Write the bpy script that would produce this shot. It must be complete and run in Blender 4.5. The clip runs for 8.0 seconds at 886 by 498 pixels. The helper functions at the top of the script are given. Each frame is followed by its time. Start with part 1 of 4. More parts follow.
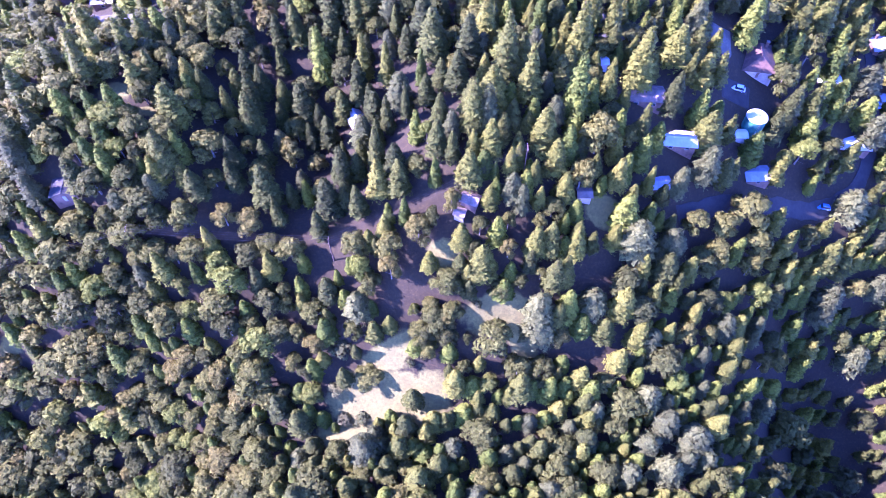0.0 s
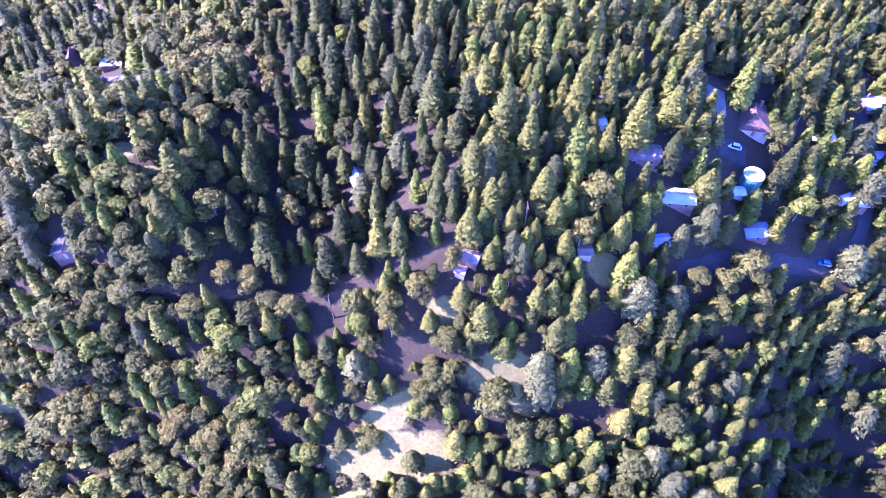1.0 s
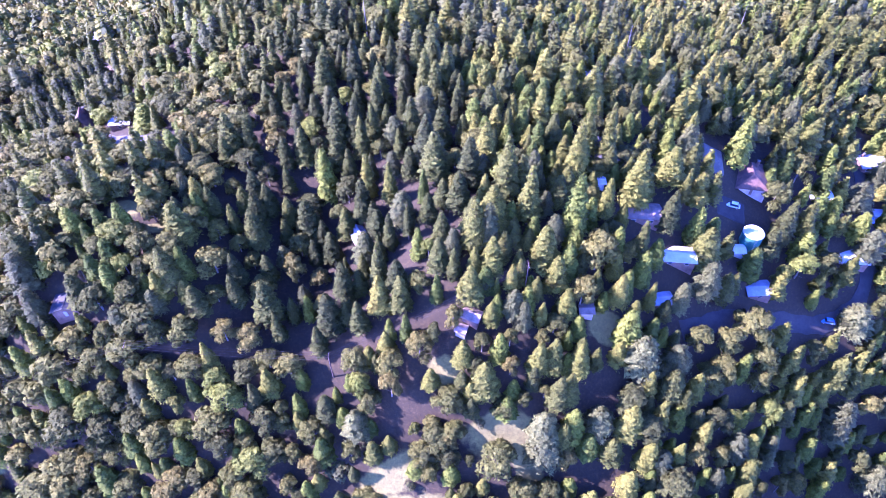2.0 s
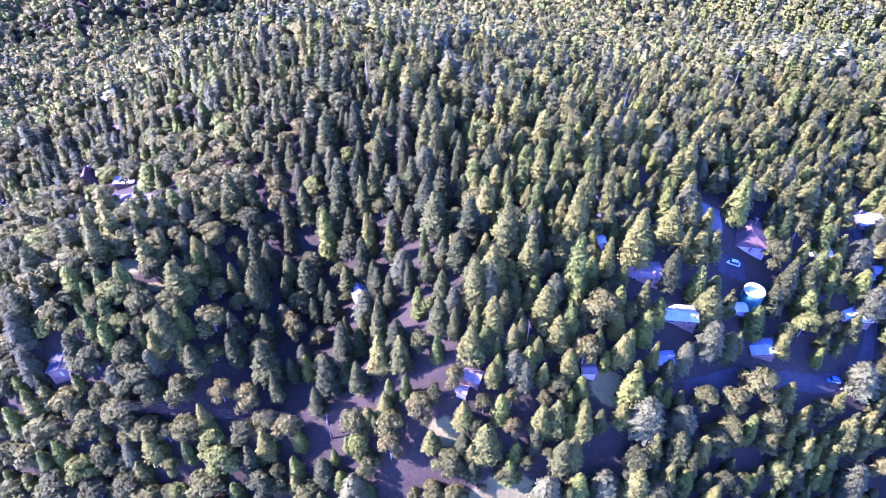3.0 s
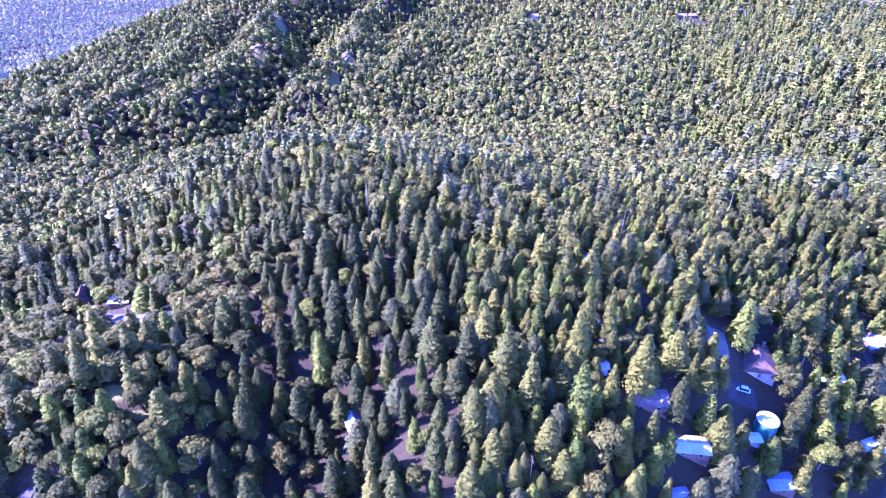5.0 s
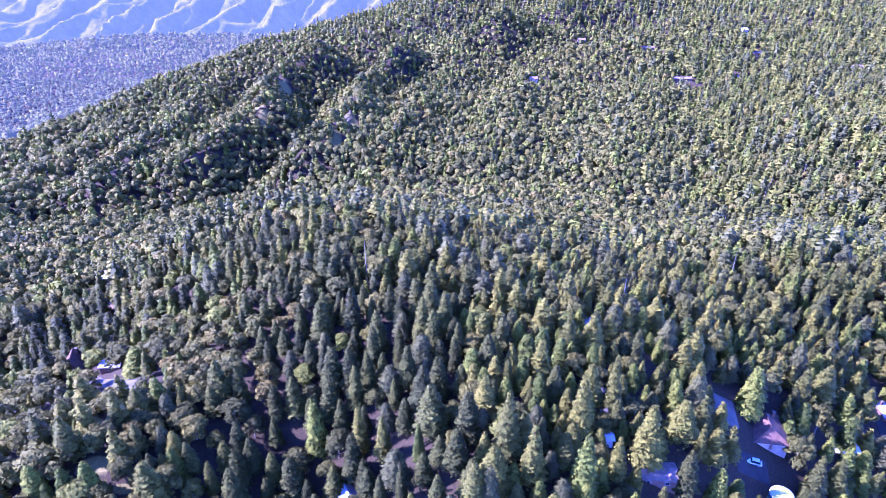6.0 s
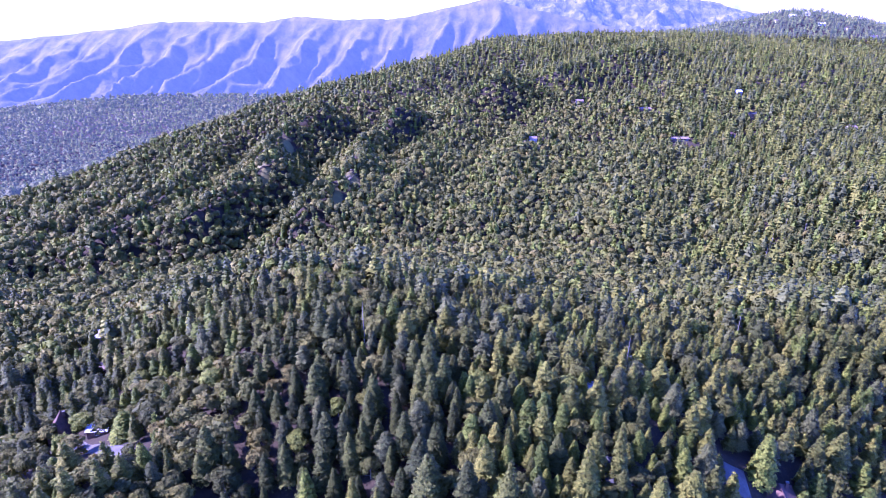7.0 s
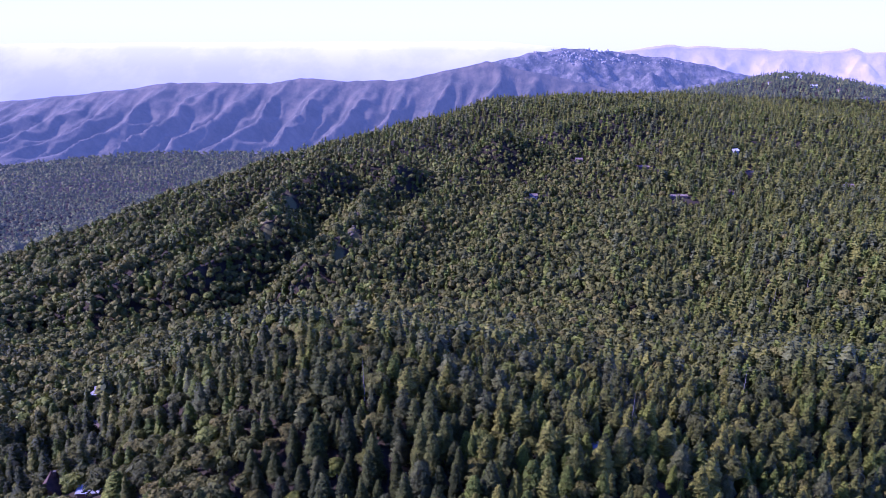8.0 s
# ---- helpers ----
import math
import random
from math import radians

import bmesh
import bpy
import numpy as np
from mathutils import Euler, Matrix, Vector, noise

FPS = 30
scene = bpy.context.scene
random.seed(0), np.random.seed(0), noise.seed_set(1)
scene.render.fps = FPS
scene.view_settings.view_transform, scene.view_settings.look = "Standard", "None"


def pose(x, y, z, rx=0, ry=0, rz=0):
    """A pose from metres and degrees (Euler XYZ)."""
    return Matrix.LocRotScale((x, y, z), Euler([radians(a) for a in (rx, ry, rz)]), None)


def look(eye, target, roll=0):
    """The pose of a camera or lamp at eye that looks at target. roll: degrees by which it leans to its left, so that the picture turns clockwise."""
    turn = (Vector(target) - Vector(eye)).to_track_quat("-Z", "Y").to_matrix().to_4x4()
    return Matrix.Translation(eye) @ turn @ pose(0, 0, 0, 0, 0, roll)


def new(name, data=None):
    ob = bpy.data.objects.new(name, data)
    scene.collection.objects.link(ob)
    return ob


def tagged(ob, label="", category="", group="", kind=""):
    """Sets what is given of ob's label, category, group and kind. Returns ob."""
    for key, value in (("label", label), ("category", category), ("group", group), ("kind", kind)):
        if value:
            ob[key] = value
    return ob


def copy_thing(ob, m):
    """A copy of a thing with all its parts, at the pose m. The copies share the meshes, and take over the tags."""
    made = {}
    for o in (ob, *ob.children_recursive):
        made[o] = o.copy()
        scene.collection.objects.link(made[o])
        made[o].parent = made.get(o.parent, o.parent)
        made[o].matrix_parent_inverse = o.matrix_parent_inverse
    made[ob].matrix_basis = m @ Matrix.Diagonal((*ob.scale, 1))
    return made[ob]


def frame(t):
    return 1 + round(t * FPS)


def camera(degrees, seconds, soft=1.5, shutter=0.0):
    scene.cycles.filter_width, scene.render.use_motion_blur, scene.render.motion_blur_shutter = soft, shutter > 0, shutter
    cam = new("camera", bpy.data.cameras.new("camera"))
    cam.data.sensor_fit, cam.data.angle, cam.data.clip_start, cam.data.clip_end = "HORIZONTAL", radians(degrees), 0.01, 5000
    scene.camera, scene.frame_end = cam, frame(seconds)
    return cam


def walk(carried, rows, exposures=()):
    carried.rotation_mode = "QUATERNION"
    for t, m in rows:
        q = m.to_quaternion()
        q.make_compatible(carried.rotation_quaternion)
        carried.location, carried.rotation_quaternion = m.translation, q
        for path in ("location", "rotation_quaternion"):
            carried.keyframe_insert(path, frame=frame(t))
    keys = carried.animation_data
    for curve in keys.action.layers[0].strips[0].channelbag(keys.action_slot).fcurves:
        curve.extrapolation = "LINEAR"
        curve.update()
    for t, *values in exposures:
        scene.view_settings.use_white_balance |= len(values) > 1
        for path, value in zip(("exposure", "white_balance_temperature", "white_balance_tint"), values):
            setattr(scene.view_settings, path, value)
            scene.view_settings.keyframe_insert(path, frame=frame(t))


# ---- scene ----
cam = camera(69.9, 8.0, soft=0.6)

PATH = [
    (0, (0.486, -2.713, 148.004), (0.481, -1.652, 146.308), 0.0),
    (0.5, (0.423, -1.72, 148.41), (0.417, -0.593, 146.758), -0.0),
    (1, (0.43, -0.846, 148.86), (0.423, 0.346, 147.253), -0.1),
    (1.5, (0.49, -0.155, 149.411), (0.48, 1.101, 147.855), -0.1),
    (3, (0.542, 2.011, 151.619), (0.528, 3.446, 150.226), -0.2),
    (3.5, (0.617, 2.808, 152.073), (0.603, 4.301, 150.742), -0.2),
    (4, (0.767, 4.085, 152.336), (0.751, 5.634, 151.071), -0.1),
    (4.5, (0.976, 5.72, 152.536), (0.959, 7.323, 151.339), -0.1),
    (4.7, (1.057, 6.474, 152.539), (1.04, 8.097, 151.369), -0.1),
    (6, (1.892, 11.743, 153.363), (1.869, 13.487, 152.383), 0.0),
    (6.5, (2.21, 13.824, 153.445), (2.185, 15.609, 152.542), 0.0),
    (7, (2.439, 15.195, 153.254), (2.412, 17.018, 152.432), 0.1),
    (7.5, (2.313, 15.314, 153.169), (2.285, 17.172, 152.428), 0.1),
    (8, (2.245, 15.205, 153.275), (2.213, 17.093, 152.617), 0.2),
]
walk(cam, [(t, look(e, a, r)) for t, e, a, r in PATH],
     exposures=[(0, 2.95, 4310, 82), (1.5, 2.95, 4310, 82), (3.5, 2.92, 4210, 83), (6.0, 2.55, 4130, 83), (6.7, 2.17, 4160, 83), (7.3, 1.8, 4250, 78), (7.6, 1.35, 4300, 76), (8.0, 0.8, 4280, 75)])

# ---- sky and sun ----
SUN_ELEVATION, SUN_AZIMUTH = 38.0, -91.0  # degrees; azimuth from +y towards +x
world = bpy.data.worlds.new("sky")
scene.world = world
world.use_nodes = True
wn = world.node_tree.nodes
sky = wn.new("ShaderNodeTexSky")
sky.sky_type, sky.sun_disc = "NISHITA", False
sky.sun_elevation, sky.sun_rotation = radians(SUN_ELEVATION), radians(SUN_AZIMUTH)
sky.altitude, sky.air_density, sky.dust_density, sky.ozone_density = 1600, 1.0, 0.4, 4.0
wn["Background"].inputs["Strength"].default_value = 0.115
world.node_tree.links.new(sky.outputs["Color"], wn["Background"].inputs["Color"])

sun = new("sun", bpy.data.lights.new("sun", "SUN"))
sun.data.energy, sun.data.angle, sun.data.color = 5.0, radians(0.53), (1.0, 0.80, 0.43)
_e, _a = radians(SUN_ELEVATION), radians(SUN_AZIMUTH)
sun.matrix_world = look((0, 0, 0), (-math.sin(_a) * math.cos(_e), -math.cos(_a) * math.cos(_e), -math.sin(_e)))
sun.location = (-300, 0, 400)

# ---- materials ----
def material(name, rough=0.8, metal=0.0):
    m = bpy.data.materials.new(name)
    m.use_nodes = True
    b = m.node_tree.nodes["Principled BSDF"]
    b.inputs["Roughness"].default_value, b.inputs["Metallic"].default_value = rough, metal
    return m, m.node_tree.nodes, m.node_tree.links, b


def ramp(nodes, stops):
    r = nodes.new("ShaderNodeValToRGB")
    while len(r.color_ramp.elements) < len(stops):
        r.color_ramp.elements.new(0.5)
    for el, (p, c) in zip(r.color_ramp.elements, stops):
        el.position, el.color = p, (*c, 1)
    return r


def noise_node(nodes, links, scale, detail=4, rough=0.6, coord="Object"):
    tc, n = nodes.new("ShaderNodeTexCoord"), nodes.new("ShaderNodeTexNoise")
    n.inputs["Scale"].default_value, n.inputs["Detail"].default_value, n.inputs["Roughness"].default_value = scale, detail, rough
    links.new(tc.outputs[coord], n.inputs["Vector"])
    return n


def mix_node(nodes, links, a, b, fac, kind="MIX"):
    """Mixes two colours, each a socket or a colour; fac a socket or a number."""
    m = nodes.new("ShaderNodeMix")
    m.data_type, m.blend_type = "RGBA", kind
    for sock, v in ((m.inputs["Factor"], fac), (m.inputs["A"], a), (m.inputs["B"], b)):
        if isinstance(v, (int, float)):
            sock.default_value = v
        elif isinstance(v, tuple):
            sock.default_value = (*v, 1)
        else:
            links.new(v, sock)
    return m.outputs["Result"]


def bump(nodes, links, bsdf, height, strength=0.4, dist=0.05):
    b = nodes.new("ShaderNodeBump")
    b.inputs["Strength"].default_value, b.inputs["Distance"].default_value = strength, dist
    links.new(height, b.inputs["Height"])
    links.new(b.outputs["Normal"], bsdf.inputs["Normal"])


def surface(name, dark, light, scale, rough=0.85, metal=0.0, relief=0.3, dist=0.03, stain=None):
    """A two-tone grained surface, with larger stains over it."""
    m, n, l, b = material(name, rough, metal)
    fine, coarse = noise_node(n, l, scale), noise_node(n, l, scale * 0.13, 3)
    r = ramp(n, [(0.3, dark), (0.7, light)])
    l.new(fine.outputs["Fac"], r.inputs["Fac"])
    r2 = ramp(n, [(0.42, (0, 0, 0)), (0.68, (1, 1, 1))])
    l.new(coarse.outputs["Fac"], r2.inputs["Fac"])
    col = mix_node(n, l, r.outputs["Color"], stain or tuple(0.7 * c for c in dark), r2.outputs["Color"])
    l.new(col, b.inputs["Base Color"])
    bump(n, l, b, fine.outputs["Fac"], relief, dist)
    return m


def foliage(name, stops, scattered, glow=0.12, fine=1.3, haze=0.0, holes=0.0):
    """Leaves: the tint goes from tree to tree, with lighter and darker sprays within a crown; haze is painted on as
    emission.
    """
    m, n, l, b = material(name, 0.62)
    if scattered:
        src = n.new("ShaderNodeAttribute")
        src.attribute_name = "tint"
        pick = src.outputs["Fac"]
    else:
        pick = n.new("ShaderNodeObjectInfo").outputs["Random"]
    r = ramp(n, stops)
    l.new(pick, r.inputs["Fac"])
    grain = noise_node(n, l, fine, 5, 0.75)
    g = ramp(n, [(0.34, (0.42, 0.44, 0.48)), (0.68, (1.52, 1.46, 1.34))] if holes else [(0.32, (0.62, 0.63, 0.66)), (0.7, (1.3, 1.27, 1.2))])
    l.new(grain.outputs["Fac"], g.inputs["Fac"])
    leafy = noise_node(n, l, fine * 4.5, 2)
    g2 = ramp(n, [(0.34, (0.6, 0.6, 0.62)), (0.66, (1.4, 1.38, 1.32))] if holes else [(0.3, (0.85, 0.85, 0.86)), (0.7, (1.15, 1.14, 1.12))])
    l.new(leafy.outputs["Fac"], g2.inputs["Fac"])
    col = mix_node(n, l, r.outputs["Color"], g.outputs["Color"], 1.0, "MULTIPLY")
    col = mix_node(n, l, col, g2.outputs["Color"], 1.0, "MULTIPLY")
    bump(n, l, b, leafy.outputs["Fac"], 0.9 if holes else 0.3, 0.35)
    l.new(col, b.inputs["Base Color"])
    b.inputs["Specular IOR Level"].default_value = 0.12
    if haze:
        b.inputs["Emission Color"].default_value, b.inputs["Emission Strength"].default_value = (*HAZE_GLOW, 1), haze
    t, mx = n.new("ShaderNodeBsdfTranslucent"), n.new("ShaderNodeMixShader")
    l.new(mix_node(n, l, col, (1.34, 1.3, 0.62), 1.0, "MULTIPLY"), t.inputs["Color"])
    mx.inputs["Fac"].default_value = glow
    l.new(b.outputs["BSDF"], mx.inputs[1])
    l.new(t.outputs["BSDF"], mx.inputs[2])
    if holes:
        # gaps between the leaves of a spray
        gaps = ramp(n, [(0.0, (0, 0, 0)), (0.43, (1, 1, 1))])
        gaps.color_ramp.interpolation = "CONSTANT"
        l.new(noise_node(n, l, holes, 1, 0.5).outputs["Fac"], gaps.inputs["Fac"])
        clear, cut = n.new("ShaderNodeBsdfTransparent"), n.new("ShaderNodeMixShader")
        l.new(gaps.outputs["Color"], cut.inputs["Fac"])
        l.new(clear.outputs["BSDF"], cut.inputs[1])
        l.new(mx.outputs["Shader"], cut.inputs[2])
        mx = cut
    l.new(mx.outputs["Shader"], n["Material Output"].inputs["Surface"])
    return m


# glow colour that paints haze onto far land and far trees
HAZE_GLOW = (0.36, 0.45, 0.49)
FIR = [(0.0, (0.060, 0.072, 0.016)), (0.4, (0.102, 0.114, 0.017)), (0.8, (0.152, 0.162, 0.019)), (1.0, (0.190, 0.192, 0.024))]
CEDAR = [(0.0, (0.082, 0.112, 0.014)), (0.5, (0.128, 0.162, 0.017)), (1.0, (0.182, 0.212, 0.020))]
PINE = [(0.0, (0.085, 0.098, 0.034)), (0.6, (0.11, 0.125, 0.038)), (1.0, (0.135, 0.15, 0.044))]
OAK = [(0.0, (0.068, 0.078, 0.019)), (0.4, (0.108, 0.118, 0.021)), (0.7, (0.145, 0.147, 0.025)), (0.82, (0.158, 0.146, 0.029)), (0.92, (0.144, 0.168, 0.022)), (1.0, (0.174, 0.204, 0.023))]
# fir leaves coloured darker to stand in for shade
DIMFIR = [(0.0, (0.044, 0.055, 0.013)), (0.6, (0.078, 0.092, 0.016)), (1.0, (0.112, 0.124, 0.019))]
SHRUB = [(0.0, (0.08, 0.095, 0.03)), (0.6, (0.11, 0.12, 0.04)), (1.0, (0.14, 0.135, 0.05))]
LEAF = {}
for _k, _s in (("fir", FIR), ("cedar", CEDAR), ("pine", PINE), ("oak", OAK), ("spruce", DIMFIR), ("shrub", SHRUB)):
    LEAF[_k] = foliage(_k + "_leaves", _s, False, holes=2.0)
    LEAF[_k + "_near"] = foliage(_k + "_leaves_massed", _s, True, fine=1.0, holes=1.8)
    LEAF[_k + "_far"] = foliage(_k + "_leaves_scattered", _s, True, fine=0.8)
# the same leaves again for far trees, with haze painted as faint emission
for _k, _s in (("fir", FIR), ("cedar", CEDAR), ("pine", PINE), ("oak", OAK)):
    LEAF[_k + "_backdrop"] = foliage(_k + "_leaves_haze_glow", _s, True, fine=0.3, haze=0.05)
BARK = surface("bark", (0.09, 0.06, 0.045), (0.20, 0.14, 0.10), 9.0)
BARK_GREY = surface("grey_bark", (0.16, 0.14, 0.12), (0.32, 0.29, 0.26), 8.0)
CONCRETE = surface("concrete", (0.085, 0.078, 0.062), (0.14, 0.13, 0.105), 1.6)
ASPHALT = surface("asphalt", (0.026, 0.023, 0.018), (0.042, 0.037, 0.029), 3.0)
WHITE_ROOF = surface("white_roof_sheet", (0.55, 0.54, 0.51), (0.70, 0.69, 0.65), 1.2, 0.6)
METAL_ROOF = surface("blue_grey_metal_roof", (0.30, 0.30, 0.31), (0.42, 0.42, 0.43), 1.4, 0.5, 0.05)
GREY_ROOF = surface("grey_shingle_roof", (0.035, 0.035, 0.035), (0.065, 0.063, 0.06), 5.0)
RED_ROOF = surface("red_brown_roof", (0.085, 0.05, 0.032), (0.14, 0.082, 0.05), 4.0)
TAN_ROOF = surface("tan_roof", (0.18, 0.135, 0.10), (0.28, 0.215, 0.16), 4.0)
TAN_WALL = surface("tan_plaster", (0.45, 0.36, 0.28), (0.60, 0.50, 0.40), 2.5)
WHITE_WALL = surface("white_clapboard", (0.40, 0.39, 0.37), (0.52, 0.51, 0.48), 2.0)
BROWN_WALL = surface("brown_timber", (0.16, 0.10, 0.07), (0.28, 0.18, 0.12), 3.0)
TANK_GREEN = surface("green_tank_paint", (0.05, 0.16, 0.13), (0.08, 0.24, 0.19), 1.0, 0.5, 0.2)
STEEL = surface("galvanised_steel", (0.45, 0.46, 0.48), (0.60, 0.61, 0.63), 6.0, 0.4, 0.7)
DARK_GLASS, *_g = material("window_glass", 0.08)
_g[2].inputs["Base Color"].default_value = (0.03, 0.04, 0.05, 1)
WIRE = surface("dark_wire", (0.03, 0.03, 0.03), (0.055, 0.055, 0.055), 3.0, 0.8)
ROCK = surface("granite_rock", (0.12, 0.10, 0.062), (0.22, 0.185, 0.12), 0.5, relief=0.6, dist=0.3)
CAR_WHITE = surface("white_car_paint", (0.72, 0.73, 0.74), (0.80, 0.80, 0.80), 0.7, 0.25, 0.0, 0.02)
CAR_RED = surface("red_car_paint", (0.34, 0.03, 0.03), (0.42, 0.05, 0.04), 0.7, 0.25, 0.0, 0.02)
CAR_BLUE = surface("blue_car_paint", (0.10, 0.16, 0.34), (0.14, 0.22, 0.42), 0.7, 0.25, 0.0, 0.02)
RUBBER = surface("tyre_rubber", (0.02, 0.02, 0.02), (0.04, 0.04, 0.04), 20.0)


def ground_material():
    """Litter under the trees, and pale dry grass where the ground is open (attribute bare)."""
    m, n, l, b = material("forest_ground", 0.95)
    a = n.new("ShaderNodeAttribute")
    a.attribute_name = "bare"
    fine, mid, big = noise_node(n, l, 1.1, 6, 0.7), noise_node(n, l, 0.16, 5), noise_node(n, l, 0.03, 3)
    litter = ramp(n, [(0.3, (0.016, 0.012, 0.004)), (0.55, (0.030, 0.022, 0.006)), (0.75, (0.072, 0.048, 0.014))])
    l.new(fine.outputs["Fac"], litter.inputs["Fac"])
    grass = ramp(n, [(0.28, (0.085, 0.080, 0.018)), (0.5, (0.158, 0.148, 0.032)), (0.72, (0.235, 0.218, 0.050))])
    l.new(fine.outputs["Fac"], grass.inputs["Fac"])
    r = ramp(n, [(0.4, (0, 0, 0)), (0.62, (1, 1, 1))])
    l.new(mid.outputs["Fac"], r.inputs["Fac"])
    patchy = mix_node(n, l, grass.outputs["Color"], (0.115, 0.10, 0.024), r.outputs["Color"])
    worn = mix_node(n, l, grass.outputs["Color"], patchy, 0.55)
    edge = n.new("ShaderNodeMath")
    edge.operation = "MULTIPLY_ADD"
    l.new(mid.outputs["Fac"], edge.inputs[0])
    edge.inputs[1].default_value = 1.1
    sub = n.new("ShaderNodeMath")
    sub.operation = "SUBTRACT"
    l.new(a.outputs["Fac"], sub.inputs[0])
    sub.inputs[1].default_value = 0.55
    l.new(sub.outputs[0], edge.inputs[2])
    mask = ramp(n, [(0.42, (0, 0, 0)), (0.58, (1, 1, 1))])
    l.new(edge.outputs[0], mask.inputs["Fac"])
    l.new(mix_node(n, l, litter.outputs["Color"], worn, mask.outputs["Color"]), b.inputs["Base Color"])
    bump(n, l, b, fine.outputs["Fac"], 0.6, 0.25)
    return m


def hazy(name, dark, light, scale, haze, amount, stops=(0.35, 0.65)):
    """Far land, with the haze before it painted on as an even glow of the surface."""
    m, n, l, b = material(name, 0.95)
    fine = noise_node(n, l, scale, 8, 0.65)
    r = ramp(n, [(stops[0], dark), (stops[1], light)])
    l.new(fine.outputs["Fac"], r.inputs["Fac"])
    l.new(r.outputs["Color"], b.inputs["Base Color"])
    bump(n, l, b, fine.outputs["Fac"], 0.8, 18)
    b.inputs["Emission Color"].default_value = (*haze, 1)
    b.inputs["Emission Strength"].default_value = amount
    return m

# ---- the lie of the land ----
# Hills and hollows: centre x, y, height, radius.
HILLS = [
    (20, 200, 72.5, 124), (425, 1219, 106.9, 361), (440, 1250, -25.0, 230), (650, 1310, -16, 130), (-22, 60, -32.7, 32), (126, 65, -21.2, 43),
    (-304, 251, 38.2, 91), (-182, 47, -23.3, 44), (-153, 952, 35.0, 119), (383, 440, 37.1, 111), (900, 1250, -10, 160),
    (-41, 231, 16.7, 45), (-106, 35, -48.3, 41), (-123, 119, 37.4, 43), (184, 255, 34.5, 45), (34, 51, -27.0, 32),
    (840, 1640, 104, 205), (71, 1094, 22.9, 120), (-58, 548, 11.6, 138), (40, 951, -13, 55), (172, 50, -38.0, 42), (138, 46, -20, 26),
    (-5, 93, 26.6, 40), (-102, 274, 22.7, 46), (62, 171, 10.3, 41), (-38, 126, -17, 21), (-80, 120, 7, 22)]


# Spurs of the oak slope: from x, y to x, y, height, half-width.
SPURS = [(-258, 790, -252, 440, 30, 45), (-160, 775, -200, 470, 37, 48), (-66, 746, -103, 475, 33, 40), (5, 745, -62, 470, 20, 55), (300, 1010, 70, 856, 24, 62), (70, 856, -70, 742, 24, 52),
         (95, 700, 20, 480, 12, 50), (-315, 640, -320, 400, 20, 45), (190, 640, 120, 430, 10, 55)]
# Crest line above the western valley: x, y, height.
CREST = [(-520, 380, -74), (-402, 536, -58), (-359, 632, -49), (-317, 714, -40), (-278, 776, -31), (-224, 850, -20), (-133, 943, -7), (-17, 1026, 12), (71, 1057, 33)]


def step(a, b, v):
    u = np.clip((v - a) / (b - a), 0, 1)
    return u * u * (3 - 2 * u)


def waves(x, y, size, seed, octaves=3):
    """Smooth noise of about that wavelength in metres, from -1 to 1."""
    rng, out, amp = np.random.RandomState(seed), 0.0, 1.0
    for _ in range(octaves):
        for _ in range(4):
            a, p = rng.rand() * math.tau, rng.rand() * math.tau
            k = math.tau / (size * (0.7 + 0.6 * rng.rand()))
            out = out + amp * np.sin(k * (math.cos(a) * x + math.sin(a) * y) + p)
        size, amp = size * 0.47, amp * 0.5
    return out / 4.2


def terrain(x, y):
    """Height of the ground."""
    x, y = np.asarray(x, float), np.asarray(y, float)
    z = np.full(np.broadcast(x, y).shape, -55.0)
    for cx, cy, h, r in HILLS:
        z = z + h * np.exp(-((x - cx) ** 2 + (y - cy) ** 2) / (2 * r * r))
    # spurs on the oak slope, which fall towards the valley on the west
    bend = 14 * waves(x, y, 230, 5, 2) * step(380, 470, y)
    for ax, ay, bx, by, h, w in SPURS:
        k = np.clip(((x - ax) * (bx - ax) + (y - ay) * (by - ay)) / ((bx - ax) ** 2 + (by - ay) ** 2), 0, 1)
        d = np.hypot(x + bend - ax - k * (bx - ax), y - ay - k * (by - ay))
        z = z + h * (np.maximum(0, 1 - d / w) ** 1.2 - 0.22 * np.exp(-(d / (1.6 * w)) ** 2))
    # the long crest above the valley, and the drop behind it
    near, high, side = np.full(z.shape, 1e9), np.zeros(z.shape), np.zeros(z.shape)
    for (ax, ay, az), (bx, by, bz) in zip(CREST, CREST[1:]):
        k = np.clip(((x - ax) * (bx - ax) + (y - ay) * (by - ay)) / ((bx - ax) ** 2 + (by - ay) ** 2), 0, 1)
        d = np.hypot(x - ax - k * (bx - ax), y - ay - k * (by - ay))
        closer = d < near
        high = np.where(closer, az + k * (bz - az), high)
        side = np.where(closer, (bx - ax) * (y - ay) - (by - ay) * (x - ax) > 0, side)
        near = np.where(closer, d, near)
    fade = step(75, -40, x)
    w = np.exp(-(near / np.where(side > 0, 170, 75)) ** 2) * fade
    z = z + (high - z) * w - 125 * step(0, 320, near) * side * fade
    # rolling ground
    z = z + 1.2 * waves(x, y, 60, 2) + (3.5 * waves(x, y, 190, 3) + 1.6 * waves(x, y, 75, 8)) * step(240, 420, y)
    # the land falls away behind the ridge and into the valley
    z = z - (235 + 325 * step(-250, 150, x)) * step(1150 + 0.25 * np.clip(x, -400, 600), 3300, y) - 90 * step(500, 1700, -x - 0.25 * y) * step(200, 900, y)
    return z - 320 * step(2850, 3150, y)

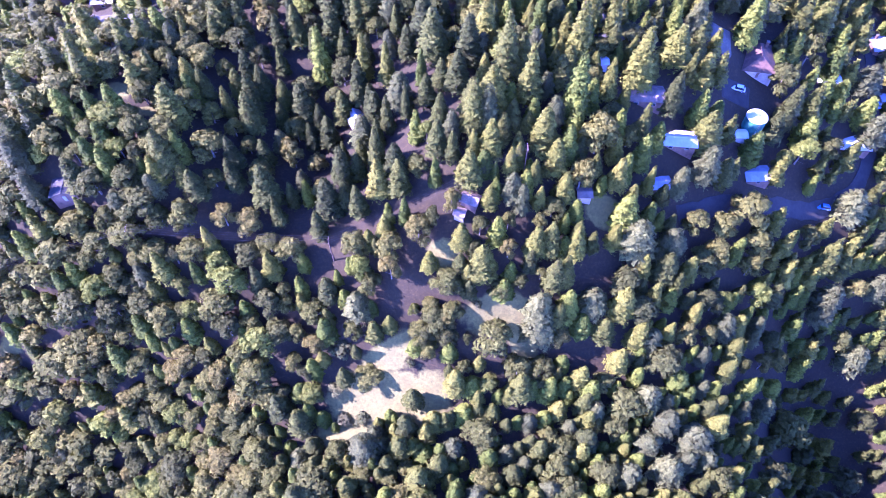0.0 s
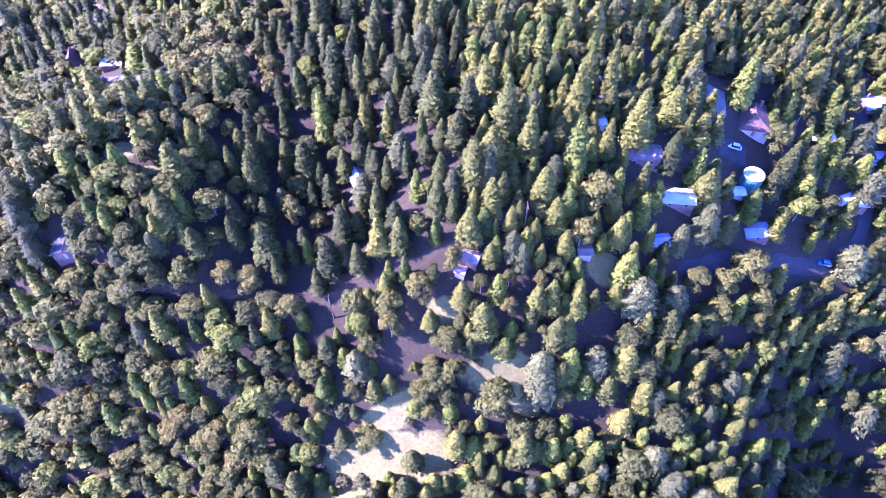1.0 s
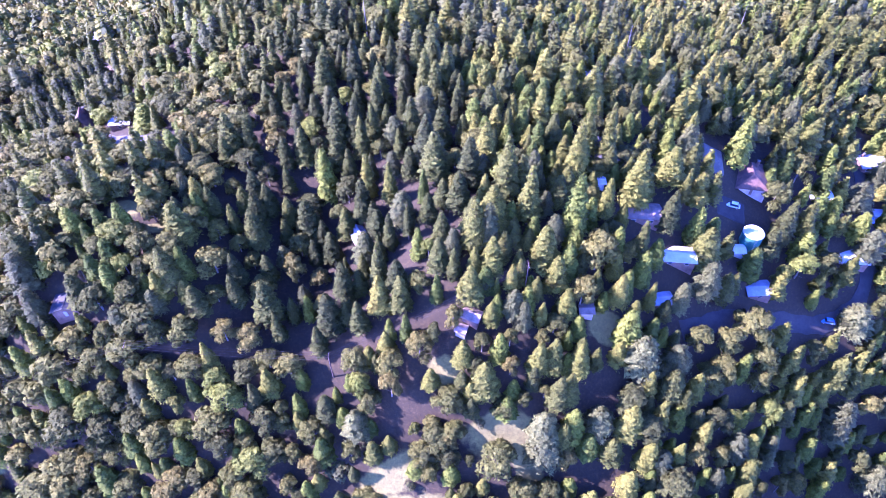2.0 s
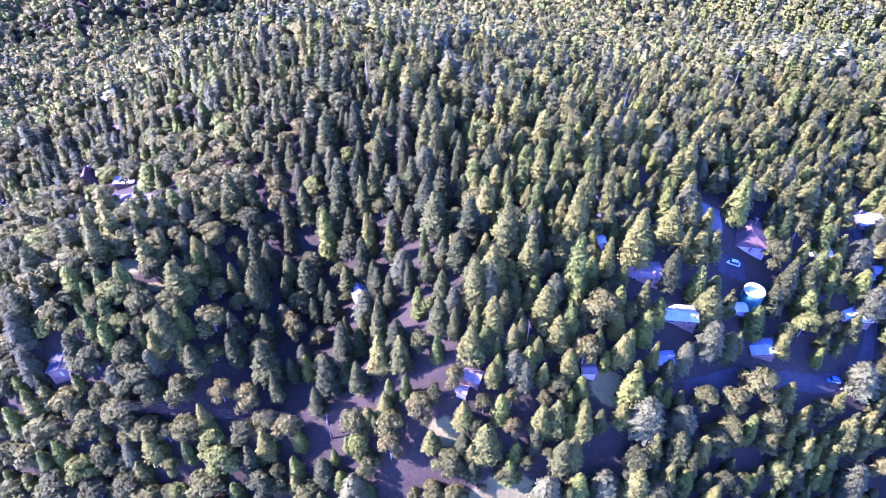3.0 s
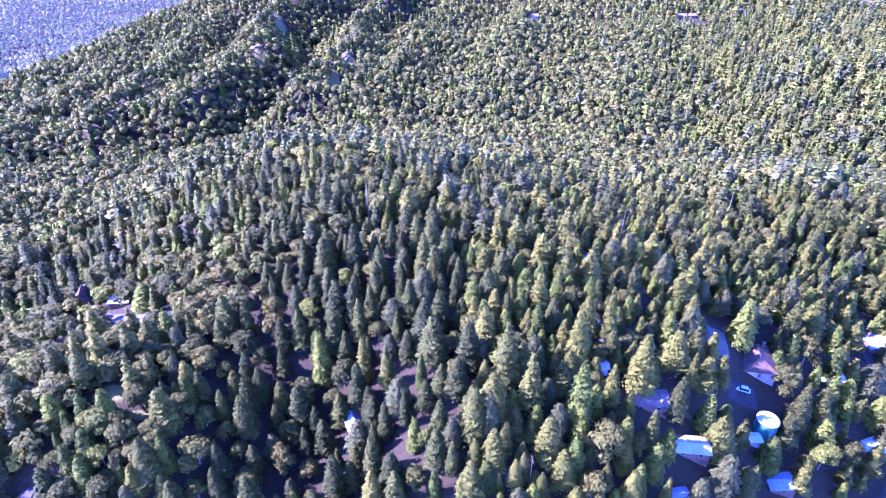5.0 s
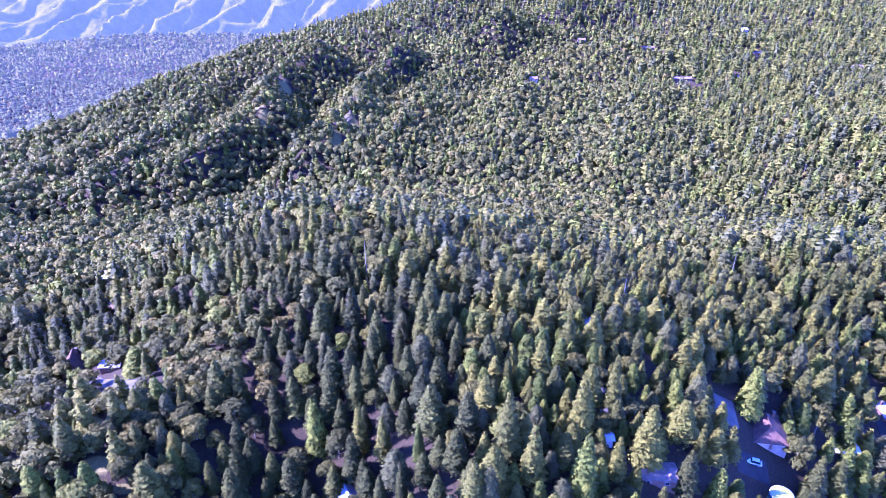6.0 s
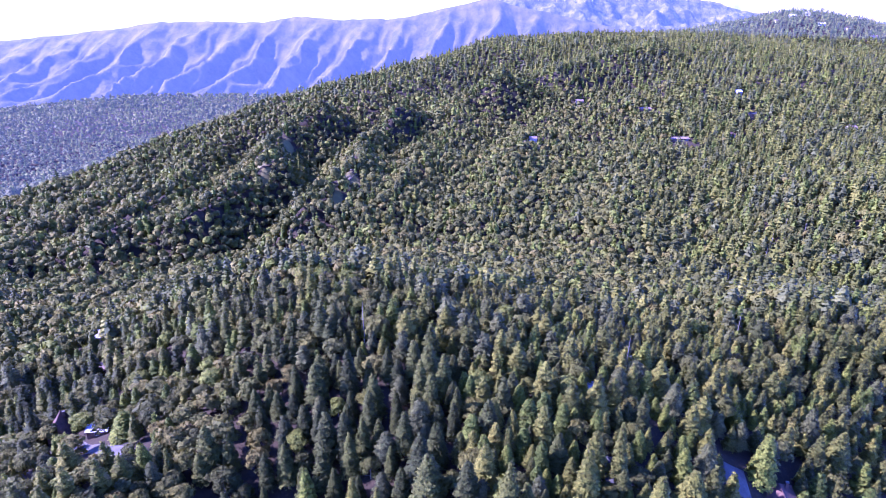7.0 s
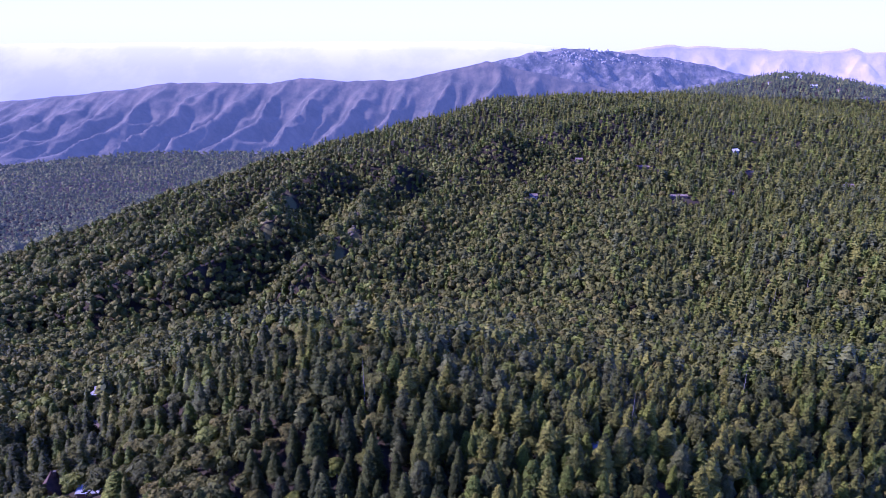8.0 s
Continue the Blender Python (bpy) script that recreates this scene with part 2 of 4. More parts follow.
# ---- building helpers ----
def mesh_object(name, verts, faces, mat, smooth=False, normals=None):
    """faces: an array of triangles or quads, or a list."""
    me = bpy.data.meshes.new(name)
    if isinstance(faces, np.ndarray):
        n = faces.shape[1]
        me.vertices.add(len(verts))
        me.vertices.foreach_set("co", np.asarray(verts, np.float32).ravel())
        me.loops.add(faces.size)
        me.loops.foreach_set("vertex_index", faces.astype(np.int32).ravel())
        me.polygons.add(len(faces))
        me.polygons.foreach_set("loop_start", np.arange(0, faces.size, n, dtype=np.int32))
        me.update(calc_edges=True)
    else:
        me.from_pydata([tuple(v) for v in verts], [], faces)
    me.polygons.foreach_set("use_smooth", np.full(len(me.polygons), smooth))
    me.materials.append(mat)
    me.validate()
    if normals is not None:
        me.polygons.foreach_set("use_smooth", np.full(len(me.polygons), True))
        me.normals_split_custom_set_from_vertices(normals)
    return new(name, me)


def attribute(ob, name, values):
    a = ob.data.attributes.new(name, "FLOAT", "POINT")
    a.data.foreach_set("value", np.asarray(values, np.float32))


def part(name, bm, mat, parent, label=""):
    me = bpy.data.meshes.new(name)
    bm.to_mesh(me)
    bm.free()
    me.materials.append(mat)
    ob = new(name, me)
    ob.parent = parent
    return tagged(ob, label)


def thing(name, x, y, z, turn, label, category, group=""):
    ob = new(name)
    ob.empty_display_size = 0.5
    ob.matrix_basis = pose(x, y, z, 0, 0, turn)
    return tagged(ob, label, category, group)


def box(bm, x0, y0, z0, x1, y1, z1, bevel=0.0):
    vs = bmesh.ops.create_cube(bm, size=1)["verts"]
    for v in vs:
        v.co = Vector(((x0 + x1) / 2 + v.co.x * (x1 - x0), (y0 + y1) / 2 + v.co.y * (y1 - y0), (z0 + z1) / 2 + v.co.z * (z1 - z0)))
    if bevel:
        bmesh.ops.bevel(bm, geom=list({e for v in vs for e in v.link_edges}), offset=bevel, segments=1, affect="EDGES")
    return bm


def boxed(*a, **k):
    return box(bmesh.new(), *a, **k)


def tube(bm, p, q, r0, r1, sides=8):
    p, q = Vector(p), Vector(q)
    turn = (q - p).to_track_quat("Z", "Y").to_matrix()
    rings = [[bm.verts.new(c + turn @ Vector((r * math.cos(i * math.tau / sides), r * math.sin(i * math.tau / sides), 0))) for i in range(sides)] for c, r in ((p, r0), (q, r1))]
    for i in range(sides):
        bm.faces.new((rings[0][i], rings[0][(i + 1) % sides], rings[1][(i + 1) % sides], rings[1][i]))
    bm.faces.new(rings[0][::-1])
    bm.faces.new(rings[1])
    return bm


def ball(divisions):
    bm = bmesh.new()
    bmesh.ops.create_icosphere(bm, subdivisions=divisions, radius=1)
    bm.verts.ensure_lookup_table()
    v, f = np.array([q.co[:] for q in bm.verts]), np.array([[q.index for q in p.verts] for p in bm.faces])
    bm.free()
    return v, f


def joined(pieces):
    """Joins pieces of points, faces and, where they have them, leaf normals."""
    k, faces = 0, []
    for p in pieces:
        faces.append(p[1] + k)
        k += len(p[0])
    return tuple(np.concatenate(c) for c in ([p[0] for p in pieces], faces, *([[p[2] for p in pieces]] if len(pieces[0]) > 2 else [])))


def grid_faces(rows, cols):
    i = np.arange(rows - 1)[:, None] * cols + np.arange(cols - 1)[None]
    return np.stack([i, i + 1, i + cols + 1, i + cols], -1).reshape(-1, 4)


# ---- open ground: centre x, y, half-length, half-width, turn in degrees ----
OPEN = [(17, 78.5, 12, 4.5, 0), (24, 73, 4.5, 5, 0), (-17, 71, 12, 3.8, 20), (-7, 61, 10, 7, 0), (-28, 52, 13, 3.6, -3), (-20, 62, 17, 6, 10), (0, 90.5, 5, 3, 0),
        (-141, 77, 6, 4, 20), (-168, 182, 12, 3, -20), (-108, 172, 12, 2.4, -30), (-132, 187, 4, 2, 0), (-128, 160, 7, 5, 0), (-93, 130, 5, 3, 0), (-78, 133, 4, 2.5, 0), (-84, 125, 4, 2, 0), (-120, 158, 8, 6, 10), (46, 102, 6, 4, 0),
        (-84, 537, 22, 6, -81), (-182, 601, 24, 7, -72), (-170, 663, 18, 6, -73), (165, 832, 13, 8, 0), (86, 672, 15, 7, 0), (-89, 488, 4, 20, 0), (-166, 565, 5, 14, 0), (-194, 470, 5, 4, 0), (-236, 446, 5, 4, 0)]
# the same for ground without trees that is brown with litter
CLEARED = [(-12, 85, 7, 10, 30), (-31, 97, 7, 6, 10), (-37, 87, 4, 6, 0), (-44, 77, 5, 7, 20), (-50, 66, 5, 7, 20), (-140, 224, 7, 8, 0), (-162, 258, 8, 10, 0), (-146, 174, 10, 5, -20), (-138, 150, 8, 6, -30), (48, 89, 8, 5, 0), (43, 70, 8, 4, 0), (94, 144, 11, 7, 0), (112, 120, 16, 4, 12),
        (142, 133, 9, 6, 40), (148, 160, 5, 16, 0), (88, 160, 7, 8, 0), (-108, 164, 14, 6, -30), (-28, 126, 4, 5, 0), (66, 115, 8, 4, 0), (108, 128, 7, 6, 0), (247, 678, 20, 12, 0), (304, 690, 9, 9, 0), (362, 822, 9, 10, 0), (356, 753, 12, 9, 0), (238, 786, 12, 9, 0), (87, 136, 8, 5, 0), (90, 124, 7, 4, 0), (56, 124, 6, 4, 0), (124, 160, 5, 3, 0), (132, 143, 5, 4, 0), (95, 152, 8, 5, 0)]


def openness(x, y, areas):
    """1 in the middle of open ground, 0 under trees."""
    out = np.zeros(np.broadcast(x, y).shape)
    for cx, cy, a, b, turn in areas:
        c, s = math.cos(radians(turn)), math.sin(radians(turn))
        u, v = ((x - cx) * c + (y - cy) * s) / a, (-(x - cx) * s + (y - cy) * c) / b
        out = np.maximum(out, 1.3 - 0.8 * np.sqrt(u * u + v * v))
    return np.clip(out, 0, 1)


# ---- ground ----
def land():
    ys = np.concatenate([np.arange(-260, 20, 14), np.arange(20, 260, 3.0), 260 + (np.linspace(0, 1, 210) ** 1.4) * 2240, np.linspace(2580, 4960, 24)])
    side = np.concatenate([np.arange(0, 150, 3.2), 150 + np.linspace(0, 1, 105)[1:] ** 1.8 * 3850])
    xs = np.concatenate([-side[:0:-1], side])
    gx, gy = np.meshgrid(xs, ys)
    gz = terrain(gx, gy)
    ob = mesh_object("ground", np.stack([gx, gy, gz], -1).reshape(-1, 3), grid_faces(len(ys), len(xs)), ground_material(), True)
    attribute(ob, "bare", openness(gx, gy, OPEN).ravel())
    return tagged(ob, "brown leaf-littered hillside with dry pale clearings", "ground", kind="structure")


land()


def crest(name, profile, y0, depth, foot, spur, seed, mat, label, rows=84, step_x=18.0, rough=22.0, reach=0.35):
    """A far range: a crest line given by x, height pairs, with spurs running down to its foot towards the viewer."""
    px, pz = np.array(profile).T
    xs = np.arange(px[0], px[-1] + 1, step_x)
    v = np.concatenate([np.linspace(-0.35, 0, 8)[:-1], np.linspace(0, 1, rows) ** 0.85])
    gx, gv = np.meshgrid(xs, v)
    top = np.interp(xs, px, pz) + 7 * waves(xs, 0 * xs, 260, seed, 4)
    down = np.abs(gv)
    shift = gx + gv * reach * depth + 60 * waves(gx, gv * depth, 700, seed + 1, 2)
    cut = np.abs(np.sin(shift / spur * math.pi / 2 + 0.8 * waves(gx, gv * depth, 900, seed + 5, 2)))
    fine = np.abs(np.sin(shift / (spur * 0.37) * math.pi / 2 + 1.3 * waves(gx, gv * depth, 300, seed + 6, 2)))
    fall = top[None] + (foot - top[None]) * (down ** 0.9)
    gz = fall - (120 * cut + 32 * fine) * np.sin(np.clip(down, 0, 1) * math.pi) ** 0.7 * np.clip((top[None] - foot) / 420, 0.15, 1.2)
    gz = gz + rough * waves(gx, gv * depth, 150, seed + 2, 4) * np.clip(down * 4, 0.15, 1)
    gy = y0 - gv * depth
    ob = mesh_object(name, np.stack([gx, gy, gz], -1).reshape(-1, 3), grid_faces(len(v), len(xs)), mat, True)
    return tagged(ob, label, "mountain", kind="structure")

# ---- far ranges and the plain, haze painted in as glow ----
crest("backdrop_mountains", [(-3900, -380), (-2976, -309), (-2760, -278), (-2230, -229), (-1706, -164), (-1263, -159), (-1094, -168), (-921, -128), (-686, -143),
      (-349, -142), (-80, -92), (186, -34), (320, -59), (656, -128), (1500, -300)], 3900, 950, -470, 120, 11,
      hazy("chaparral_range", (0.025, 0.026, 0.016), (0.115, 0.092, 0.052), 0.011, HAZE_GLOW, 0.125), "long brown chaparral range with eroded spurs, blue haze painted as glow", rows=96, step_x=11.0, rough=6.0)
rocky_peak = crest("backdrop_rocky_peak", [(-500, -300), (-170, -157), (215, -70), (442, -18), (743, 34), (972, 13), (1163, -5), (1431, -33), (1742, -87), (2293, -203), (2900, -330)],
      4480, 560, -330, 230, 23, hazy("boulder_peak", (0.045, 0.046, 0.035), (0.17, 0.15, 0.115), 0.022, HAZE_GLOW, 0.13, (0.44, 0.64)),
      "rocky granite peak strewn with pale boulders, haze painted as glow", rough=42.0)
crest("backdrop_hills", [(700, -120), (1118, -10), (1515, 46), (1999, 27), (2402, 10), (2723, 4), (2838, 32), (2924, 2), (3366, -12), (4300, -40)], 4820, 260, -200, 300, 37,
      hazy("far_desert_hills", (0.20, 0.15, 0.15), (0.34, 0.26, 0.24), 0.004, (0.56, 0.56, 0.55), 0.36), "pale dry hills with haze painted as glow", rough=14.0)


def peak_boulders(peak):
    """Granite boulders piled over the top of the rocky peak."""
    g, pieces, (v, f) = np.random.RandomState(77), [], ball(1)
    co = np.empty(len(peak.data.vertices) * 3, np.float32)
    peak.data.vertices.foreach_get("co", co)
    co = co.reshape(-1, 3)
    tops = co[(co[:, 0] > 480) & (co[:, 0] < 1500) & (co[:, 2] > -70) & (co[:, 1] < 4485)]
    for p in tops[g.choice(len(tops), 170)]:
        size = (4 + 7 * g.rand() ** 2) * (1.3 if 700 < p[0] < 1150 else 0.8)
        pieces.append((p + np.array([14 * g.normal(), 8 * g.normal(), 0.2 * size]) + (v @ np.linalg.qr(g.normal(size=(3, 3)))[0]) * size * (0.7 + 0.5 * g.rand(len(v), 1)), f))
    # boulders carry the same painted haze glow as the peak
    rocks = mesh_object("backdrop_boulders", *joined(pieces), hazy("pale_boulders", (0.20, 0.18, 0.15), (0.36, 0.33, 0.28), 0.05, HAZE_GLOW, 0.12))
    return tagged(rocks, "pale granite boulders piled on the far peak", "rocks", kind="stuff")


def plain():
    """Lowland far beyond the ranges: a sheet tilted up to fit the camera's view, its haze painted as a glow that pales
    upwards.
    """
    xs = np.linspace(-4600, 4600, 90)
    ys = np.linspace(4300, 4960, 24)
    gx, gy = np.meshgrid(xs, ys)
    v = (gy - 4300) / 660
    gz = -430 + (455 + 34 * np.sin((gx + 3900) / 8500 * math.pi)) * v + 5 * waves(gx, gy * 3, 900, 41) - 70 * step(200, 1300, gx)
    m, n, l, b = material("plain_haze_gradient", 1.0)
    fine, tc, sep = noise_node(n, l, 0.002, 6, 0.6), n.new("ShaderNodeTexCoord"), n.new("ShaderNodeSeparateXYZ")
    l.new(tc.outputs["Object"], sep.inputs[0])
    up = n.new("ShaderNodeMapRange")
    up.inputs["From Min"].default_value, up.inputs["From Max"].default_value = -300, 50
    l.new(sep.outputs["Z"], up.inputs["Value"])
    # painted haze: the glow grows paler with height
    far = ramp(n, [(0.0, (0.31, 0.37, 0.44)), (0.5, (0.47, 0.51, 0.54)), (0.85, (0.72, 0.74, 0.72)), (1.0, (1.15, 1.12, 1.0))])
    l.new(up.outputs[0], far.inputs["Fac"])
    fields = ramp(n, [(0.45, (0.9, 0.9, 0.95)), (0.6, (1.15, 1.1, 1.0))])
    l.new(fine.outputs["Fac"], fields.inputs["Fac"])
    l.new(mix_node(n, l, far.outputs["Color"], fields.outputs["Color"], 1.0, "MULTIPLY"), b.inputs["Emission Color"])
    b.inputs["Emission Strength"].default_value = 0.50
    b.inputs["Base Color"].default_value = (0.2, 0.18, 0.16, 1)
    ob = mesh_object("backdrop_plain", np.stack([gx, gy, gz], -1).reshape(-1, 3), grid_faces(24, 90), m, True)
    return tagged(ob, "tilted sheet for the lowland plain, haze painted as a paling glow", "plain", kind="structure")



def bright_sky():
    """The glaring sky low over the plain."""
    m, n, l, b = material("glaring_sky", 1.0)
    b.inputs["Base Color"].default_value = (0, 0, 0, 1)
    tc, sep, up = n.new("ShaderNodeTexCoord"), n.new("ShaderNodeSeparateXYZ"), n.new("ShaderNodeMapRange")
    l.new(tc.outputs["Object"], sep.inputs[0])
    up.inputs["From Min"].default_value, up.inputs["From Max"].default_value = 0, 900
    l.new(sep.outputs["Z"], up.inputs["Value"])
    tone = ramp(n, [(0.0, (0.62, 0.60, 0.55)), (0.2, (0.64, 0.62, 0.53)), (1.0, (0.60, 0.61, 0.54))])
    l.new(up.outputs[0], tone.inputs["Fac"])
    l.new(tone.outputs["Color"], b.inputs["Emission Color"])
    b.inputs["Emission Strength"].default_value = 1.0
    a = np.linspace(-0.95, 0.95, 60)
    zs = np.linspace(-60, 1200, 12)
    gx, gz = np.meshgrid(4700 * np.tan(a * 0.9) / math.tan(0.855) * 0.98, zs)
    ob = mesh_object("backdrop_sky", np.stack([gx, np.full(gx.shape, 4968.0), gz], -1).reshape(-1, 3), grid_faces(12, 60), m)
    return tagged(ob, "bright pale hazy sky low over the plain", "sky", kind="structure")


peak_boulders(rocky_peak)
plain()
bright_sky()

# ---- building plots, roads ----
# Buildings: x, y, width, length, turn, wall height, roof rise, wall, roof, label.
HOUSES = [
    (98.5, 123.5, 7.6, 5.4, 3, 2.3, 0.7, BROWN_WALL, METAL_ROOF, "small brown cabin with a blue-grey metal roof"),
    (67, 124.5, 14.5, 5.6, -6, 2.3, 0.6, BROWN_WALL, WHITE_ROOF, "long low building with a white sheet roof"),
    (101, 158.5, 10, 12.5, -8, 2.6, 3.4, TAN_WALL, RED_ROOF, "large house with a steep red-brown roof"),
    (130, 160.5, 7.2, 4, -4, 2.1, 0.4, BROWN_WALL, WHITE_ROOF, "white-roofed garden shed among trees"),
    (140, 143.5, 10, 6, -5, 2.3, 0.7, BROWN_WALL, WHITE_ROOF, "bungalow with a cream sheet roof"),
    (157, 181, 9, 7, 8, 2.6, 1.4, BROWN_WALL, METAL_ROOF, "pale house with a blue-grey roof"),
    (155.5, 161, 4, 3.2, 0, 2.1, 0.4, WHITE_WALL, METAL_ROOF, "small shed with a pale blue roof"),
    (92.2, 132.4, 3.4, 3.0, 0, 2.1, 0.4, WHITE_WALL, WHITE_ROOF, "white pump shed beside the water tank"),
    (62.5, 111.5, 6.5, 4, 4, 2.2, 0.6, BROWN_WALL, METAL_ROOF, "low cabin with a pale blue metal roof"),
    (58.5, 133.5, 10, 6, -5, 2.8, 1.2, BROWN_WALL, TAN_ROOF, "brown timber house with a pinkish tan roof"),
    (47.5, 149.5, 7, 9, 10, 2.8, 1.6, TAN_WALL, GREY_ROOF, "tan house with a grey shingle roof"),
    (45, 139, 3.6, 2.6, 0, 2.2, 0.3, WHITE_WALL, WHITE_ROOF, "white box shed under tall conifers"),
    (47, 181, 5.5, 5, 14, 2.8, 1.2, WHITE_WALL, METAL_ROOF, "small cabin with a blue metal roof"),
    (7.5, 100.5, 4.4, 3.4, -24, 2.2, 0.9, BROWN_WALL, TAN_ROOF, "small cabin with a pale tan gable roof among oaks"),
    (4.6, 97.6, 2.6, 2.2, -18, 2.2, 0.4, TAN_WALL, TAN_ROOF, "tan-roofed lean-to beside the cabin"),
    (-26, 131, 4.4, 5, 28, 2.4, 1.8, BROWN_WALL, METAL_ROOF, "gabled cabin with a pale blue roof in deep shade"),
    (-107.5, 108, 7, 8, 8, 2.4, 1.2, BROWN_WALL, GREY_ROOF, "grey-roofed house with white edge boards"),
    (-139, 196, 7, 9, 18, 3.4, 4.2, BROWN_WALL, RED_ROOF, "steep-gabled house with a reddish roof"),
    (-119, 188, 7, 5, 5, 2.6, 0.9, BROWN_WALL, METAL_ROOF, "low building with a grey-blue roof by the parking strip"),
    (39.5, 104.5, 3.6, 2.8, 0, 2.2, 0.4, TAN_WALL, TAN_ROOF, "small tan shed on open ground"),
    (247, 693, 20, 8, 3, 3.2, 1.0, BROWN_WALL, TAN_ROOF, "long tan-roofed house on the far slope"),
    (88, 680, 8, 6, 0, 3.0, 1.6, TAN_WALL, TAN_ROOF, "tan house on the far slope"),
    (363, 833, 8, 7, 20, 5.0, 2.0, WHITE_WALL, WHITE_ROOF, "tall white house on the far slope"),
    (356, 764, 16, 8, 0, 3.2, 1.2, BROWN_WALL, GREY_ROOF, "grey-roofed house on the far slope"),
    (304, 701, 11, 8, 15, 3.4, 2.0, WHITE_WALL, RED_ROOF, "house with a reddish roof on the far slope"),
    (166, 842, 9, 7, 0, 3.0, 1.5, TAN_WALL, TAN_ROOF, "tan house by a bare patch of slope"),
    (-143, 236, 6, 5, 10, 2.6, 1.0, BROWN_WALL, TAN_ROOF, "tan-roofed cabin above the valley"),
    (-167, 276, 8, 7, 0, 2.6, 1.2, BROWN_WALL, METAL_ROOF, "cabin with a blue-grey roof above the valley"),
    (748, 1509, 13, 10, 10, 5.0, 2.5, WHITE_WALL, WHITE_ROOF, "white house on the far hilltop"),
    (694, 1466, 11, 9, 30, 4.0, 2.5, WHITE_WALL, TAN_ROOF, "white house with a tan roof on the far hilltop"),
    (773, 1429, 14, 9, 0, 4.0, 2.0, WHITE_WALL, WHITE_ROOF, "white house on the far hilltop"),
    (813, 1402, 12, 9, 45, 5.0, 2.0, TAN_WALL, RED_ROOF, "tan house with a reddish roof on the far hilltop"),
    (654, 1516, 12, 9, 20, 4.0, 2.0, WHITE_WALL, GREY_ROOF, "white house with a grey roof on the far hilltop"),
    (558, 1444, 22, 9, 0, 5.0, 2.0, WHITE_WALL, WHITE_ROOF, "long white house on the far hilltop"),
    (781, 1509, 11, 9, 70, 5.0, 2.5, WHITE_WALL, WHITE_ROOF, "white house on the far hilltop"),
    (839, 1354, 16, 9, 10, 4.0, 2.0, WHITE_WALL, TAN_ROOF, "white house with a tan roof on the far hilltop"),
    (673, 1201, 10, 8, 0, 6.0, 2.0, WHITE_WALL, WHITE_ROOF, "white house on the far ridge"),
    (443, 715, 9, 8, 0, 5.0, 2.0, WHITE_WALL, TAN_ROOF, "pale house on the far slope"),
    (386, 575, 9, 8, 20, 3.0, 1.6, TAN_WALL, TAN_ROOF, "tan house among conifers on the far slope"),
    (238, 797, 13, 7, 0, 2.8, 0.8, BROWN_WALL, TAN_ROOF, "tan-roofed bungalow on the far slope"),
]
PADS = [h[:5] for h in HOUSES] + [(96.8, 136, 9, 9, 0), (87.5, 160, 9, 12, -6), (92, 145.5, 12, 8, -4)]
# Roads: width, surface, centre line.
ROADS = [
    (4.4, ((-215, 190), (-190, 187), (-167, 182), (-150, 174), (-139, 175), (-134, 188), (-117, 178), (-101, 169), (-90, 164))),
    (4.6, ((70, 106), (86, 113), (104, 117), (126, 121), (142, 130), (150, 148), (151, 172), (154, 190))),
]
ROAD_SURFACE = (CONCRETE, ASPHALT)
ROAD_LABEL = ("pale concrete road above the valley", "grey asphalt lane in the shade")

# ---- trees ----
def sprays(c, n, size, rng, long=1.5):
    """One small leaf spray, a triangle, at each point c, facing about n."""
    n = n / np.linalg.norm(n, axis=1, keepdims=True)
    a = np.cross(n, rng.normal(size=n.shape))
    a /= np.linalg.norm(a, axis=1, keepdims=True) + 1e-9
    b = np.cross(n, a)
    s = size[:, None]
    v = np.stack([c + a * s * long * 0.6, c - a * s * 0.5 + b * s * 0.55, c - a * s * 0.5 - b * s * 0.55], 1)
    return v.reshape(-1, 3), np.arange(len(c) * 3).reshape(-1, 3)


def unit(n):
    return n / (np.linalg.norm(n, axis=1, keepdims=True) + 1e-9)


def spire(f, blunt):
    """The crown's half-width at the height f, from 0 at the foot to 1 at the tip."""
    return np.minimum(1.0, (1 - f) * 1.18 + 0.02) ** blunt


